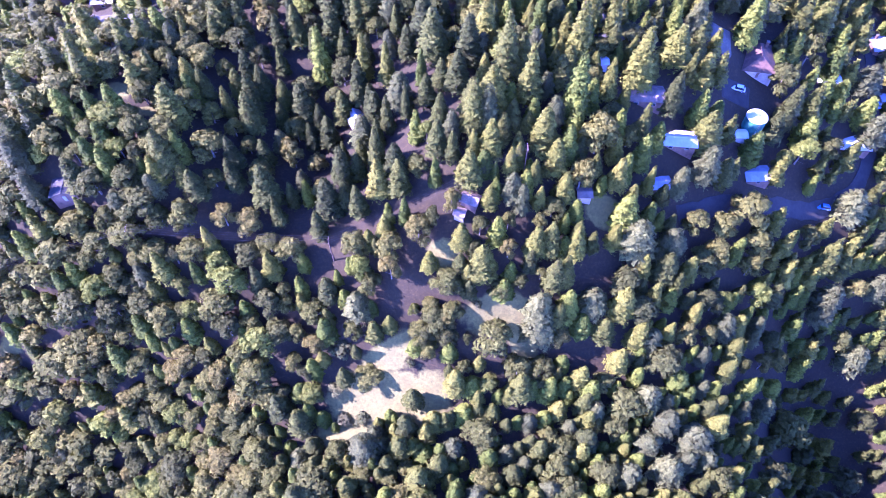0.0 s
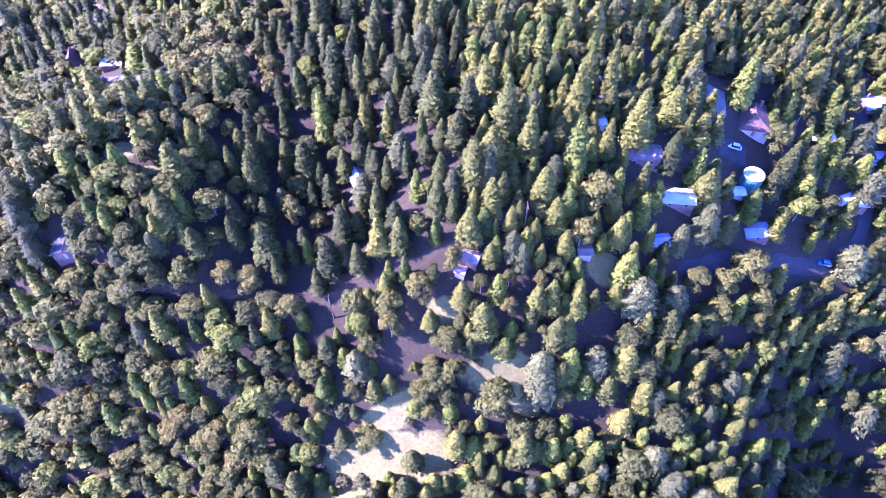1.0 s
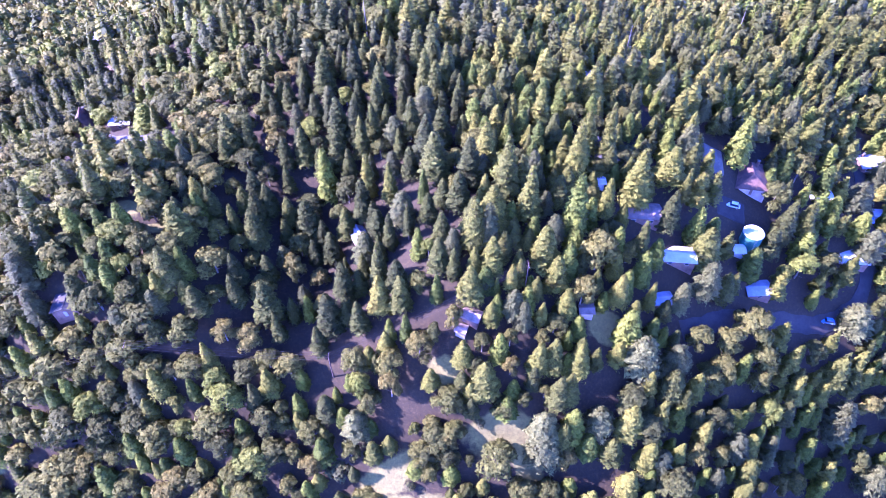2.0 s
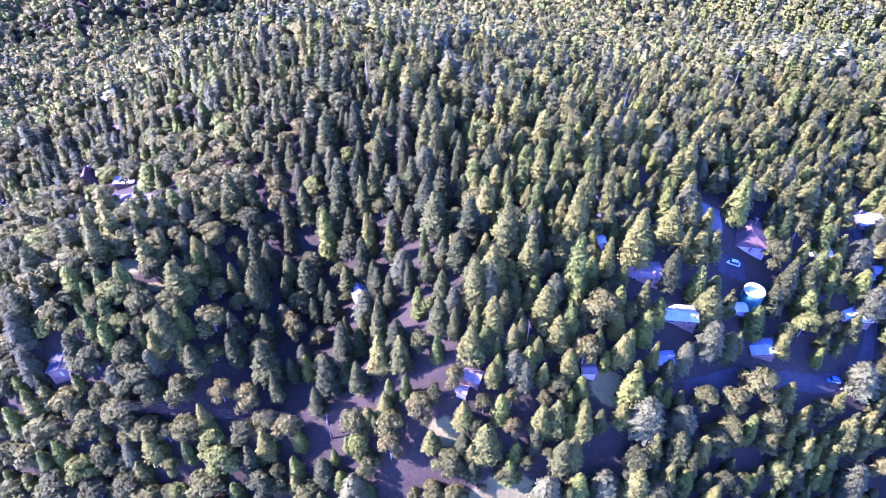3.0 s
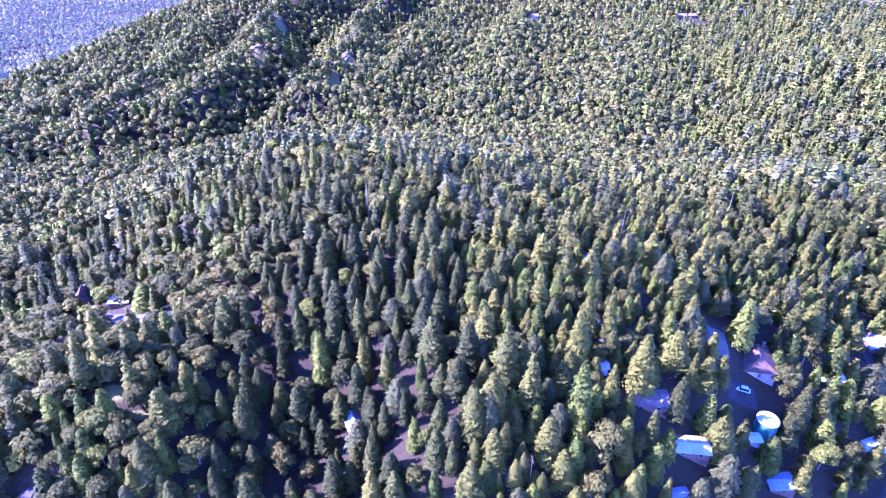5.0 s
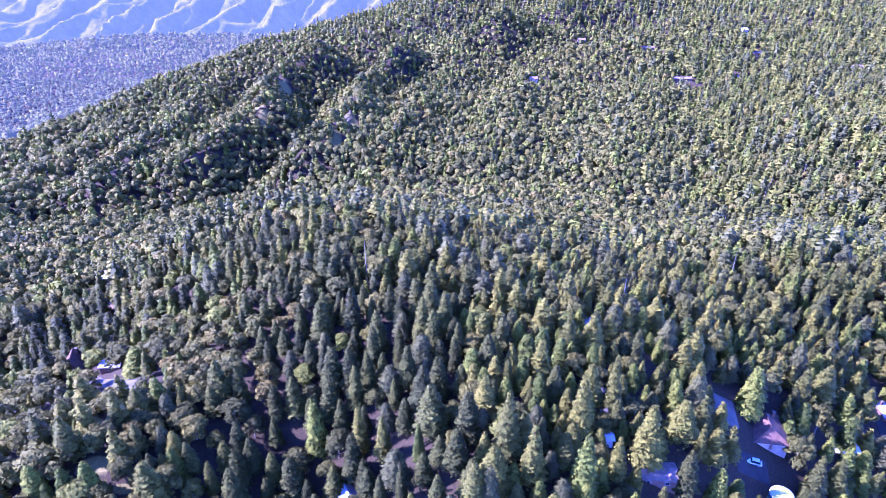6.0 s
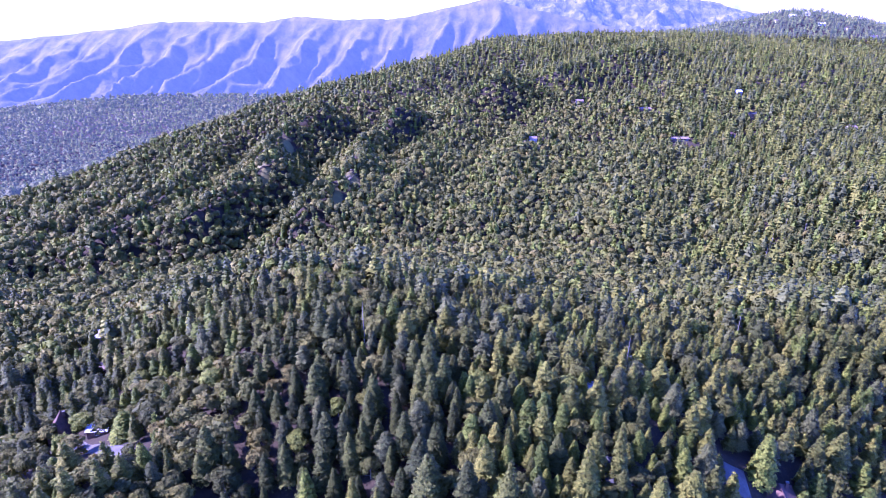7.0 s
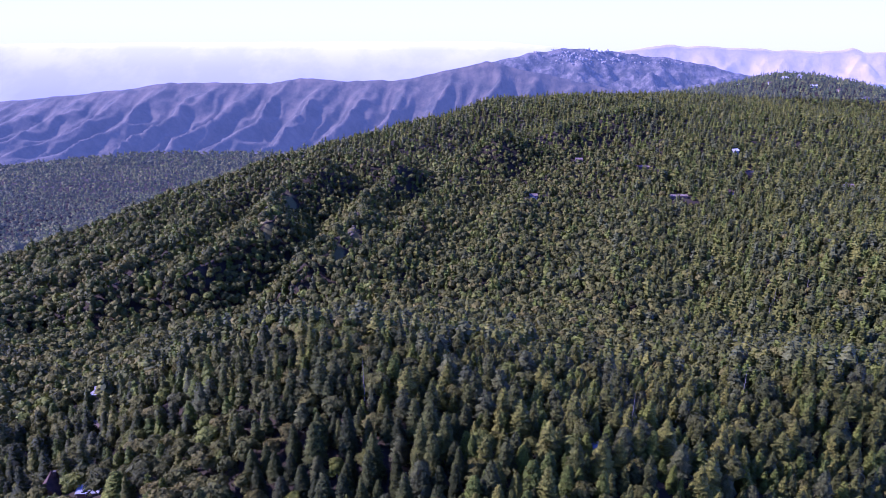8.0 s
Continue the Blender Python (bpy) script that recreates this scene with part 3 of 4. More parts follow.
def boughs(rng, tiers, around, low, blunt, H, R, droop, wide, kite):
    """A conifer's crown: whorls of flat leafy boughs, shorter towards the tip, each a kite or a fan that droops
    outwards, over an added inner core that blocks light.
    """
    f = low + (0.97 - low) * (np.repeat(np.arange(tiers), around) + 0.9 * rng.rand(tiers * around)) / tiers
    n = len(f)
    az = np.arange(n) * 2.399 + 0.3 * rng.normal(size=n)
    r = R * spire(f, blunt) * (0.72 + 0.45 * rng.rand(n)) * np.clip((f - low) * 8 + 0.55, 0, 1)
    half = wide * (0.75 + 0.5 * rng.rand(n)) * (math.pi * r / around + 0.12)
    out, across = np.stack([np.cos(az), np.sin(az)], 1), np.stack([-np.sin(az), np.cos(az)], 1)
    tilt, z = droop * (0.6 + 0.8 * rng.rand(n)), H * f

    def at(radial, side):
        return np.column_stack([out * (r * radial)[:, None] + across * (half * side)[:, None], z - tilt * r * radial])

    one = np.ones(n)
    if kite:
        v = np.stack([at(0.12 * one, 0 * one), at(0.66 * one, -one), at(1.12 * one, 0.4 * rng.normal(size=n)), at(0.66 * one, one)], 1).reshape(-1, 3)
        k = np.arange(n)[:, None] * 4
        faces = np.concatenate([k + np.array([[0, 1, 2]]), k + np.array([[0, 2, 3]])])
    else:
        v = np.stack([at(0.1 * one, 0 * one), at(0.85 + 0.3 * rng.rand(n), -one), at(0.85 + 0.3 * rng.rand(n), one)], 1).reshape(-1, 3)
        faces = np.arange(n * 3).reshape(-1, 3)
    lean = unit(np.column_stack([out, 0.45 + 0.3 * rng.normal(size=n)]) + 0.28 * rng.normal(size=(n, 3)))
    a = np.arange(5) * math.tau / 5
    core = np.concatenate([np.column_stack([0.5 * R * np.cos(a), 0.5 * R * np.sin(a), np.full(5, H * (low + 0.04))]), np.array([[0, 0, H * 0.98]])])
    return joined([(v, faces, np.repeat(lean, len(v) // n, 0)), (core, np.array([(q, (q + 1) % 5, 5) for q in range(5)]), unit(core * np.array([1, 1, 0]) + np.array([0, 0, 0.1])))])


def fir_sprays(rng, count, low, blunt, H, R, size, droop):
    """Small sprays standing out of a conifer's boughs."""
    f, az, u = low + (0.98 - low) * rng.rand(count) ** 1.25, rng.rand(count) * math.tau, 0.6 + 0.5 * rng.rand(count)
    rad = R * spire(f, blunt) * u
    c = np.stack([np.cos(az) * rad, np.sin(az) * rad, H * f - droop * rad + 0.25], 1)
    out = np.stack([np.cos(az), np.sin(az), np.full(count, 0.8)], 1)
    v, f = sprays(c, out + 0.45 * rng.normal(size=c.shape), size * (0.6 + 0.7 * rng.rand(count)), rng)
    return v, f, np.repeat(unit(out + 0.4 * rng.normal(size=c.shape)), 3, 0)


ICO_V, ICO_F = ball(1)


def lump_crown(rng, lumps, count, size, H=10.0, R=4.6, low=0.30, stray=0.3):
    """A broadleaf: leaf sprays over masses of uneven size that make up a dome, each mass with an added inner core that
    blocks light.
    """
    cens, rads = [], []
    for k in range(lumps):
        a, e = k * 2.399 + rng.normal() * 0.35, (k + 0.3) / lumps
        lr = R * min(0.86, 1.0 / lumps ** 0.40) * (0.7 + 0.55 * rng.rand())
        rr = (R - 0.7 * lr) * math.sqrt(e) * (0.75 + 0.3 * rng.rand()) * (0 if lumps == 1 else 1)
        z = H * (low + (0.86 - low) * (1 - e ** 1.7) * (0.85 + 0.25 * rng.rand()))
        cens.append((rr * math.cos(a), rr * math.sin(a), min(z, H - lr * 0.75)))
        rads.append(lr)
    cens, rads, squash = np.array(cens), np.array(rads), np.array([1, 1, 0.84])
    pieces = []
    for k in range(lumps):
        core = cens[k] + (ICO_V @ np.linalg.qr(rng.normal(size=(3, 3)))[0]) * rads[k] * 0.78 * squash
        pieces.append((core, ICO_F[core[ICO_F].mean(1)[:, 2] > cens[k][2] - 0.2 * rads[k]], unit(core - cens[k])))
    # sprays spread over the masses by their size, none inside a neighbour
    own = rng.choice(lumps, count * 3, p=rads ** 2 / (rads ** 2).sum())
    d = rng.normal(size=(count * 3, 3))
    d[:, 2] = np.where(d[:, 2] < -0.4, -d[:, 2], d[:, 2])
    d /= np.linalg.norm(d, axis=1, keepdims=True)
    c = cens[own] + d * rads[own][:, None] * (0.84 + 0.28 * rng.rand(len(d), 1)) * squash
    gap = np.linalg.norm((c[:, None] - cens[None]) / squash, axis=2) / rads[None]
    gap[np.arange(len(c)), own] = 9
    keep = np.nonzero(gap.min(1) > 0.8)[0][:count]
    v, f = sprays(c[keep], d[keep] + 0.45 * rng.normal(size=(len(keep), 3)) + np.array([0, 0, 0.15]), size * (0.65 + 0.7 * rng.rand(len(keep))), rng, 1.15)
    lean = 0.7 * d[keep] + 0.5 * unit(c[keep] - np.array([0, 0, 0.35 * H])) + stray * rng.normal(size=(len(keep), 3))
    pieces.append((v, f, np.repeat(unit(lean), 3, 0)))
    return joined(pieces)


def limb_trunk(rng, H, r, limbs, reach, lo, rise):
    """A tapered, slightly bent trunk with limbs."""
    bm = bmesh.new()
    p, pts = Vector((0, 0, -0.8)), []
    for k in range(6):
        pts.append(p.copy())
        p = p + Vector((rng.normal() * 0.018 * H / 5, rng.normal() * 0.018 * H / 5, (H + 0.8) / 5))
    for k in range(5):
        tube(bm, pts[k], pts[k + 1], r * (1 - k * 0.19), r * (1 - (k + 1) * 0.19), 5)
    for k in range(limbs):
        f = lo + (0.92 - lo) * k / limbs
        a, q = k * 2.399, pts[min(4, int(f * 5))].lerp(pts[min(5, int(f * 5) + 1)], f * 5 % 1)
        d = reach * (1.05 - f) * (0.7 + 0.5 * rng.rand())
        tube(bm, q, q + Vector((math.cos(a) * d, math.sin(a) * d, rise * d)), r * 0.28 * (1.1 - f), r * 0.06, 3)
    return bm


# templates, all at H and R of their kind
SIZE = {"fir": (18.0, 3.1), "spruce": (18.0, 3.1), "cedar": (14.0, 2.6), "pine": (17.0, 4.6), "oak": (10.0, 4.6), "shrub": (3.2, 2.0)}


def crown_of(kind, rng, detail):
    """The crown of one tree; detail 4 close by, 3 and 2 a little way off, 1, 0 and -1 far away."""
    H, R = SIZE[kind]
    if kind not in ("oak", "shrub"):
        low, blunt, droop, wide = {"fir": (0.08 + 0.1 * rng.rand(), 0.62 + 0.25 * rng.rand(), 0.30, 1.25), "spruce": (0.06 + 0.1 * rng.rand(), 0.56 + 0.2 * rng.rand(), 0.35, 1.2), "cedar": (0.04, 0.6, 0.55, 1.35), "pine": (0.16, 0.5, 0.28, 0.8)}[kind]
        R = R * (0.92 + 0.2 * rng.rand())
        tiers, around = ((17, 9), (12, 7), (9, 6), (8, 5), (6, 4), (4, 4))[4 - detail]
        out = [boughs(rng, tiers, around, low, blunt, H, R, droop * (1, 1, 1.5, 2.6, 3.0, 3.0)[4 - detail], wide * (1, 1, 1.1, 1.15, 1.3, 1.4)[4 - detail], detail > 1)]
        if detail > 2:
            count, size = ((430, 0.52), (90, 0.8))[4 - detail]
            out.append(fir_sprays(rng, count, low, blunt, H, R, size, droop))
        return joined(out)
    if kind == "oak":
        return lump_crown(rng, *((12, 760, 0.78), (6, 190, 1.35), (4, 112, 1.6), (2, 56, 1.95), (1, 26, 2.8), (1, 13, 3.4))[4 - detail], low=0.3 if detail > 0 else 0.5, stray=0.3 if detail > 1 else 0.16)
    return lump_crown(rng, 6, 110, 0.52, H, R, low=0.05)


LABELS = {"fir": ("conifer_tree", "tall dark green conifer with layered drooping boughs", "conifer"),
          "spruce": ("fir_tree", "tall fir with dense boughs, leaf colour darkened to stand for shade", "fir"),
          "cedar": ("cedar_tree", "dense bright green columnar cedar on the slope", "cedar"),
          "pine": ("pine_tree", "grey-green open pine with long star-like boughs", "pine"),
          "oak": ("oak_tree", "rounded olive green oak with clumped leaves", "oak"),
          "shrub": ("shrub", "low rounded olive green shrub on dry ground", "shrub")}
GROVE = {k: [] for k in SIZE}


def first_tree(kind, k):
    """One tree of a kind with its trunk and crown, to be copied."""
    rng = np.random.RandomState(100 + 17 * k + len(kind))
    H, R = SIZE[kind]
    name, label, category = LABELS[kind]
    root = thing(name, 0, 0, 0, 0, label, category, {"fir": "conifers of the hillside", "spruce": "dark firs of the hollow", "cedar": "cedars of the hillside", "pine": "pines of the hillside",
                                                    "oak": "oaks of the hillside", "shrub": "shrubs of the clearing"}[kind])
    if kind == "oak":
        bm = limb_trunk(rng, H * 0.7, 0.34, 6, R * 0.9, 0.3, 0.7)
    elif kind == "shrub":
        bm = limb_trunk(rng, H * 0.5, 0.09, 5, R * 0.7, 0.1, 0.8)
    else:
        bm = limb_trunk(rng, H * 0.97, 0.36, 5, R * 0.9, 0.15, -0.1)
    part("trunk", bm, BARK_GREY if kind in ("oak", "shrub") else BARK, root)
    v, f, leaf = crown_of(kind, rng, 4)
    crown = mesh_object("crown", v, f, LEAF[kind], True, leaf)
    crown.parent = root
    GROVE[kind].append([root, False])


for _k in SIZE:
    for _i in range({"fir": 6, "spruce": 5, "cedar": 4, "pine": 4, "oak": 6, "shrub": 4}[_k]):
        first_tree(_k, _i)
STANDING = []  # x, y, crown radius of every tree placed as a thing


def plant(kind, x, y, height, width, rng):
    """Stands a tree of that height and crown width on the ground."""
    H, R = SIZE[kind]
    slot = GROVE[kind][rng.randint(len(GROVE[kind]))]
    s = (width / (2 * R), width / (2 * R), height / H)
    m = pose(x, y, float(terrain(x, y)) - 0.15, 0, 0, rng.rand() * 360)
    if slot[1]:
        ob = copy_thing(slot[0], m)
    else:
        ob, slot[1] = slot[0], True
        ob.matrix_basis = m
    ob.scale = s
    STANDING.append((x, y, width / 2))


# Trees that stand out, grove by grove: kind, x, y, height, crown width.
GROVES = [
    # clearing
    [("oak", 4.7, 82.8, 6, 5.7), ("cedar", 17.3, 82.9, 8, 6.4), ("oak", 21.7, 84.2, 7, 4.8), ("oak", 27.6, 86, 6, 4.5), ("shrub", 10, 80.1, 2.6, 3.6),
     ("shrub", 27.5, 81.9, 2.4, 2.6), ("oak", -8.4, 79.6, 5, 4.2), ("oak", -3.5, 80.1, 6, 5.5), ("oak", 0.8, 76.4, 8, 6.5), ("oak", -5, 74.2, 8, 6.6),
     ("oak", 7.2, 73.1, 5, 3.6), ("cedar", 2, 70.7, 8, 5.6), ("shrub", -9.8, 69, 3.6, 3.4), ("oak", 6.2, 66.9, 7, 5.7), ("oak", -22.1, 66.5, 6, 9.6),
     ("fir", -8.9, 60.1, 12, 7.4), ("shrub", -32.6, 64, 3, 7), ("oak", -41.9, 67.6, 7, 5.9), ("cedar", -43.8, 63.7, 7, 6.6), ("oak", -49.1, 63.4, 7, 5.2),
     ("cedar", -37, 57, 7, 5.2), ("cedar", -33.3, 54.7, 5, 3.1), ("pine", -20.1, 51.7, 9, 7.2), ("cedar", -5.3, 46.2, 6, 7.5)],
    # lower clearing
    [("cedar", -47.6, 50, 5, 4.2), ("pine", -43.8, 46.5, 7, 7.7), ("shrub", -30.6, 56.6, 2.4, 6), ("shrub", -24.6, 56.5, 2.4, 5.9), ("cedar", 8.9, 63.2, 8, 7.4),
     ("oak", 13.6, 63.2, 8, 6.7), ("cedar", 6.7, 56.6, 8, 7.5), ("oak", 11.4, 51, 9, 12.8), ("oak", 22.3, 66.6, 9, 10), ("cedar", 26.9, 62.8, 8, 5.7),
     ("pine", 19.3, 46.1, 8, 6.7), ("pine", 27.8, 75.2, 12, 11.3), ("fir", -33.4, 84.9, 12, 7.1), ("cedar", -28.8, 83.5, 8, 4.9), ("oak", -37.9, 80.5, 9, 9.3),
     ("cedar", -20.8, 81, 7, 4.3), ("oak", -26.8, 76.5, 7, 7), ("shrub", -30.7, 73.5, 3, 7.8), ("oak", -46.2, 85.1, 9, 5.6), ("oak", -43.5, 76.8, 8, 5.4),
     ("oak", -46.3, 82.7, 8, 5.7), ("oak", -24.1, 40.6, 7, 7.4), ("oak", -15.5, 38.9, 6, 6.7), ("oak", -10.5, 42.1, 6, 6.8)],
    # east slope
    [("cedar", 40.4, 77, 9, 6.6), ("fir", 47.1, 75.9, 11, 7.2), ("oak", 52.2, 86, 11, 9.7), ("pine", 43.1, 81.5, 11, 9.7), ("oak", 57.1, 81, 11, 11.5),
     ("fir", 33.8, 85.1, 17, 6.9), ("cedar", 35.4, 68.6, 8, 4.7), ("cedar", 36.5, 63.3, 9, 6.4), ("cedar", 30.7, 55, 9, 6.1), ("oak", 31.6, 50, 9, 8.4),
     ("oak", 47.5, 63.5, 9, 8.4), ("oak", 54.9, 58.4, 11, 13.4), ("oak", 65.7, 69, 12, 11.7), ("cedar", 71.2, 65.3, 10, 7.4), ("shrub", 56.3, 71.3, 3, 4.4),
     ("oak", 33.6, 41.4, 12, 11.6), ("oak", 47.2, 39.6, 12, 10.5), ("cedar", 54.2, 49.9, 9, 6), ("pine", 61.1, 47.9, 12, 10), ("pine", 65.6, 40.7, 13, 10.4),
     ("pine", 74.8, 49.1, 14, 11.6), ("pine", 77.6, 43.3, 12, 8.2), ("oak", 80.3, 38.1, 11, 9.8), ("oak", 12.9, 38.3, 9, 9.9)],
    # canyon side
    [("shrub", 89.8, 54.5, 3, 4.2), ("fir", 64.8, 90.8, 14, 8.2), ("oak", 78.5, 86.1, 9, 8.5), ("oak", 85.7, 87, 9, 6.9), ("fir", 127.2, 106.8, 16, 9.3),
     ("pine", 130.6, 97.7, 16, 11.3), ("oak", 142.9, 102.1, 10, 9.7), ("cedar", 103.5, 88.8, 7, 4.7), ("cedar", 112.2, 92.4, 7, 4.8), ("oak", 112.7, 79.3, 9, 6.7),
     ("oak", 104.3, 75.7, 9, 6.2), ("cedar", 110.6, 71.5, 9, 6.6), ("oak", 95, 73.1, 8, 5.3), ("oak", 113.9, 68.2, 7, 4.8), ("oak", 118.8, 60.3, 14, 15.9),
     ("pine", 146.9, 85.2, 15, 11.8), ("oak", 155.8, 68.7, 10, 10.1), ("oak", 128.5, 88.1, 5, 3.5), ("cedar", 135, 86.8, 6, 4.3), ("oak", 73, 76.9, 9, 8.5),
     ("oak", 81.1, 78.2, 8, 6.9), ("oak", 95.5, 97.5, 10, 7.7), ("oak", 82.5, 97.4, 11, 9.5), ("pine", 151.4, 50, 11, 9.8)],
    # cottages
    [("fir", 37.3, 138.7, 24, 7.6), ("fir", 47.9, 148, 22, 6.6), ("fir", 55.3, 135.4, 22, 9.4), ("fir", 67.8, 144.9, 15, 10.8), ("fir", 72.3, 140.4, 15, 4.9),
     ("fir", 65.9, 130.8, 17, 8.4), ("cedar", 35.8, 123, 23, 8.1), ("fir", 45.8, 129.5, 16, 6.8), ("fir", 22.9, 124.1, 22, 8.3), ("fir", 16.9, 130.1, 24, 8.2),
     ("fir", 8.1, 116.6, 20, 7.3), ("pine", 11.8, 116.7, 18, 6.5), ("fir", 27, 113.6, 16, 8.4), ("fir", 30.3, 108.6, 14, 7), ("cedar", 35.9, 118.7, 13, 5.5),
     ("oak", 42.3, 115.1, 14, 11.7), ("cedar", 48.5, 119.6, 13, 5.6), ("oak", 37.8, 105.9, 12, 8.6), ("fir", 33, 102.8, 13, 6.7), ("cedar", 23.3, 107.4, 6, 3.4),
     ("cedar", 14, 105.5, 7, 2.7), ("fir", 6.8, 104, 15, 8.9), ("fir", 12.6, 110.3, 15, 7.4), ("fir", 55.7, 120.7, 16, 6.3)],
    # tank and lanes
    [("cedar", 56.1, 114.9, 14, 6.3), ("cedar", 74.9, 130.6, 15, 6.6), ("fir", 77.3, 124.9, 16, 9.9), ("pine", 77.2, 116.3, 16, 9.8), ("cedar", 96.3, 163.1, 18, 8.8),
     ("fir", 127.1, 175.8, 17, 9.4), ("cedar", 129.3, 161, 15, 6.7), ("oak", 120.2, 163.1, 12, 9.3), ("oak", 107.9, 150.7, 11, 10.1), ("cedar", 132.6, 154.8, 10, 6.8),
     ("pine", 144.5, 160.8, 13, 11.5), ("fir", 108.3, 140, 18, 8.1), ("fir", 118.6, 145.6, 15, 7.2), ("cedar", 116.4, 137.5, 13, 9), ("cedar", 142.8, 151, 12, 8.4),
     ("pine", 145.1, 144.8, 14, 11.4), ("oak", 114.5, 131.2, 11, 10.1), ("oak", 125.7, 135.5, 10, 9.2), ("oak", 107.1, 127.5, 9, 7.1), ("oak", 93.3, 110.7, 12, 13.8),
     ("oak", 97.3, 103.5, 11, 12.2), ("pine", 135.8, 122.1, 14, 13.1), ("cedar", 51.3, 100.6, 14, 7.9), ("pine", 55.1, 95, 16, 12.7)],
    # spur foot
    [("pine", 66.2, 96.1, 14, 9.8), ("fir", 58.1, 108.4, 14, 4.8), ("pine", 21.3, 98.8, 13, 5.1), ("cedar", 33.7, 97, 8, 3.7), ("cedar", 36.8, 99.6, 9, 4.7),
     ("fir", 36.5, 90.7, 18, 6.8), ("oak", 84.4, 104.9, 10, 10.2), ("oak", 118.7, 110.5, 9, 9.2), ("cedar", -2.1, 105.2, 11, 3.6), ("cedar", -10.5, 98, 11, 3.9),
     ("cedar", -15.1, 98.6, 10, 3.4), ("fir", -18.6, 113.8, 18, 6.6), ("fir", -15.9, 123.9, 14, 4.5), ("fir", -17.9, 106.1, 16, 6.9), ("fir", -10.4, 123.6, 16, 3.9),
     ("cedar", -7.4, 117.6, 12, 4.5), ("oak", -4.4, 115.6, 9, 5.1), ("fir", -35.7, 99.1, 13, 5.3), ("cedar", -39.6, 108.9, 11, 4), ("oak", -44.6, 120.2, 12, 7.8),
     ("fir", -29.4, 120.5, 9, 3.7), ("fir", -47.5, 102, 14, 5.3), ("cedar", -36.6, 145.7, 20, 6.4), ("fir", -23.5, 142.2, 18, 5.3)],
    # track and wires
    [("fir", -16.2, 137.4, 17, 6.2), ("cedar", -6.2, 134.3, 13, 3.7), ("oak", -24.9, 93.2, 10, 8.8), ("oak", -14.6, 91.3, 10, 9.3), ("oak", -6.7, 93.8, 10, 8.6),
     ("fir", -49.7, 90.2, 13, 7.4), ("shrub", -42.5, 88.5, 4, 3.3), ("oak", -14.7, 87, 11, 7.2), ("oak", -23.6, 88.5, 10, 7.3), ("oak", -2.9, 96.2, 8, 5.2),
     ("oak", 2.4, 98.8, 9, 6), ("oak", 10.2, 94.1, 8, 5.5), ("oak", 8.8, 89.8, 8, 5.3), ("oak", 17.8, 95.3, 8, 4.6), ("oak", 26.5, 95.6, 8, 4.6),
     ("oak", 18.1, 90, 9, 5.3), ("oak", -115.7, 136.6, 11, 9.8), ("fir", -106.1, 152.7, 16, 10.1), ("fir", -101.5, 106.7, 14, 7.9), ("oak", -73.2, 99.8, 10, 9.7),
     ("pine", -115.3, 105, 14, 8), ("oak", -62.5, 100.8, 9, 8), ("fir", -69.7, 106.2, 12, 7), ("oak", -94.7, 98.9, 9, 8.1)],
    # west bank
    [("cedar", -104, 179, 11, 10.5), ("oak", -136, 152, 9, 11), ("oak", -112, 150, 9, 9), ("cedar", -118, 162, 7, 6), ("fir", -106, 157, 9, 6), ("pine", -124, 166, 8, 7)],
    # oaks in and below the clearing
    [("oak", -6.4, 75., 7, 8), ("oak", -2.3, 77.5, 8, 9), ("oak", 2.5, 78.2, 7, 8), ("oak", -4., 71.6, 6, 7), ("oak", 0.9, 73.5, 7, 8),
     ("cedar", -8.1, 72.3, 7, 5), ("pine", 27.5, 78.2, 15, 10), ("oak", 16.3, 82.9, 6, 7), ("oak", 120.4, 62.7, 11, 14), ("pine", 129.3, 94.6, 18, 9),
     ("shrub", -22.4, 67.6, 3, 6), ("fir", 31., 84.3, 17, 8), ("cedar", 35.6, 79.7, 14, 7), ("oak", 77.6, 95.2, 9, 11), ("oak", 107.3, 82.7, 8, 8),
     ("oak", 110.8, 78.2, 8, 8), ("oak", 82.5, 86.1, 8, 9)]]

rng = np.random.RandomState(7)
for grove in GROVES:
    for kind, x, y, h, w in grove:
        plant(kind, x, y, h, w, rng)

# ---- the rest of the forest ----
def conifer_share(x, y):
    """How much of the wood is conifer: high on the near spur, the east side and the crest, low on the oak slope."""
    s = 0.72 - 0.58 * step(-25, -60, x) * step(112, 92, y)
    s = np.minimum(s, 1 - 0.6 * step(-25, -60, x) * step(70, 95, y) * step(215, 180, y))
    s = s - 0.24 * step(150, 200, y) * step(0, -50, x)
    s = s + 0.14 * step(-10, 40, x) * step(330, 280, y)
    oak = step(250, 310, y + 0.12 * x) * step(240, 90, x - 0.18 * (y - 350))
    s = s * (1 - oak) + 0.10 * oak
    top = step(-60, 20, terrain(x, y) - 4 + 0 * x) * step(800, 900, y)
    s = np.maximum(s, 0.8 * top)
    west = step(-120, -220, x) * step(600, 300, y)
    return np.clip(s - 0.25 * west, 0.05, 0.95)


def crowded(px, py, r, taken, near, cell=8.0):
    i, j = int(px // cell), int(py // cell)
    for a in (i - 1, i, i + 1):
        for b in (j - 1, j, j + 1):
            for qx, qy, qr in taken.get((a, b), ()):
                if (px - qx) ** 2 + (py - qy) ** 2 < (near * (r + qr)) ** 2:
                    return True
    return False


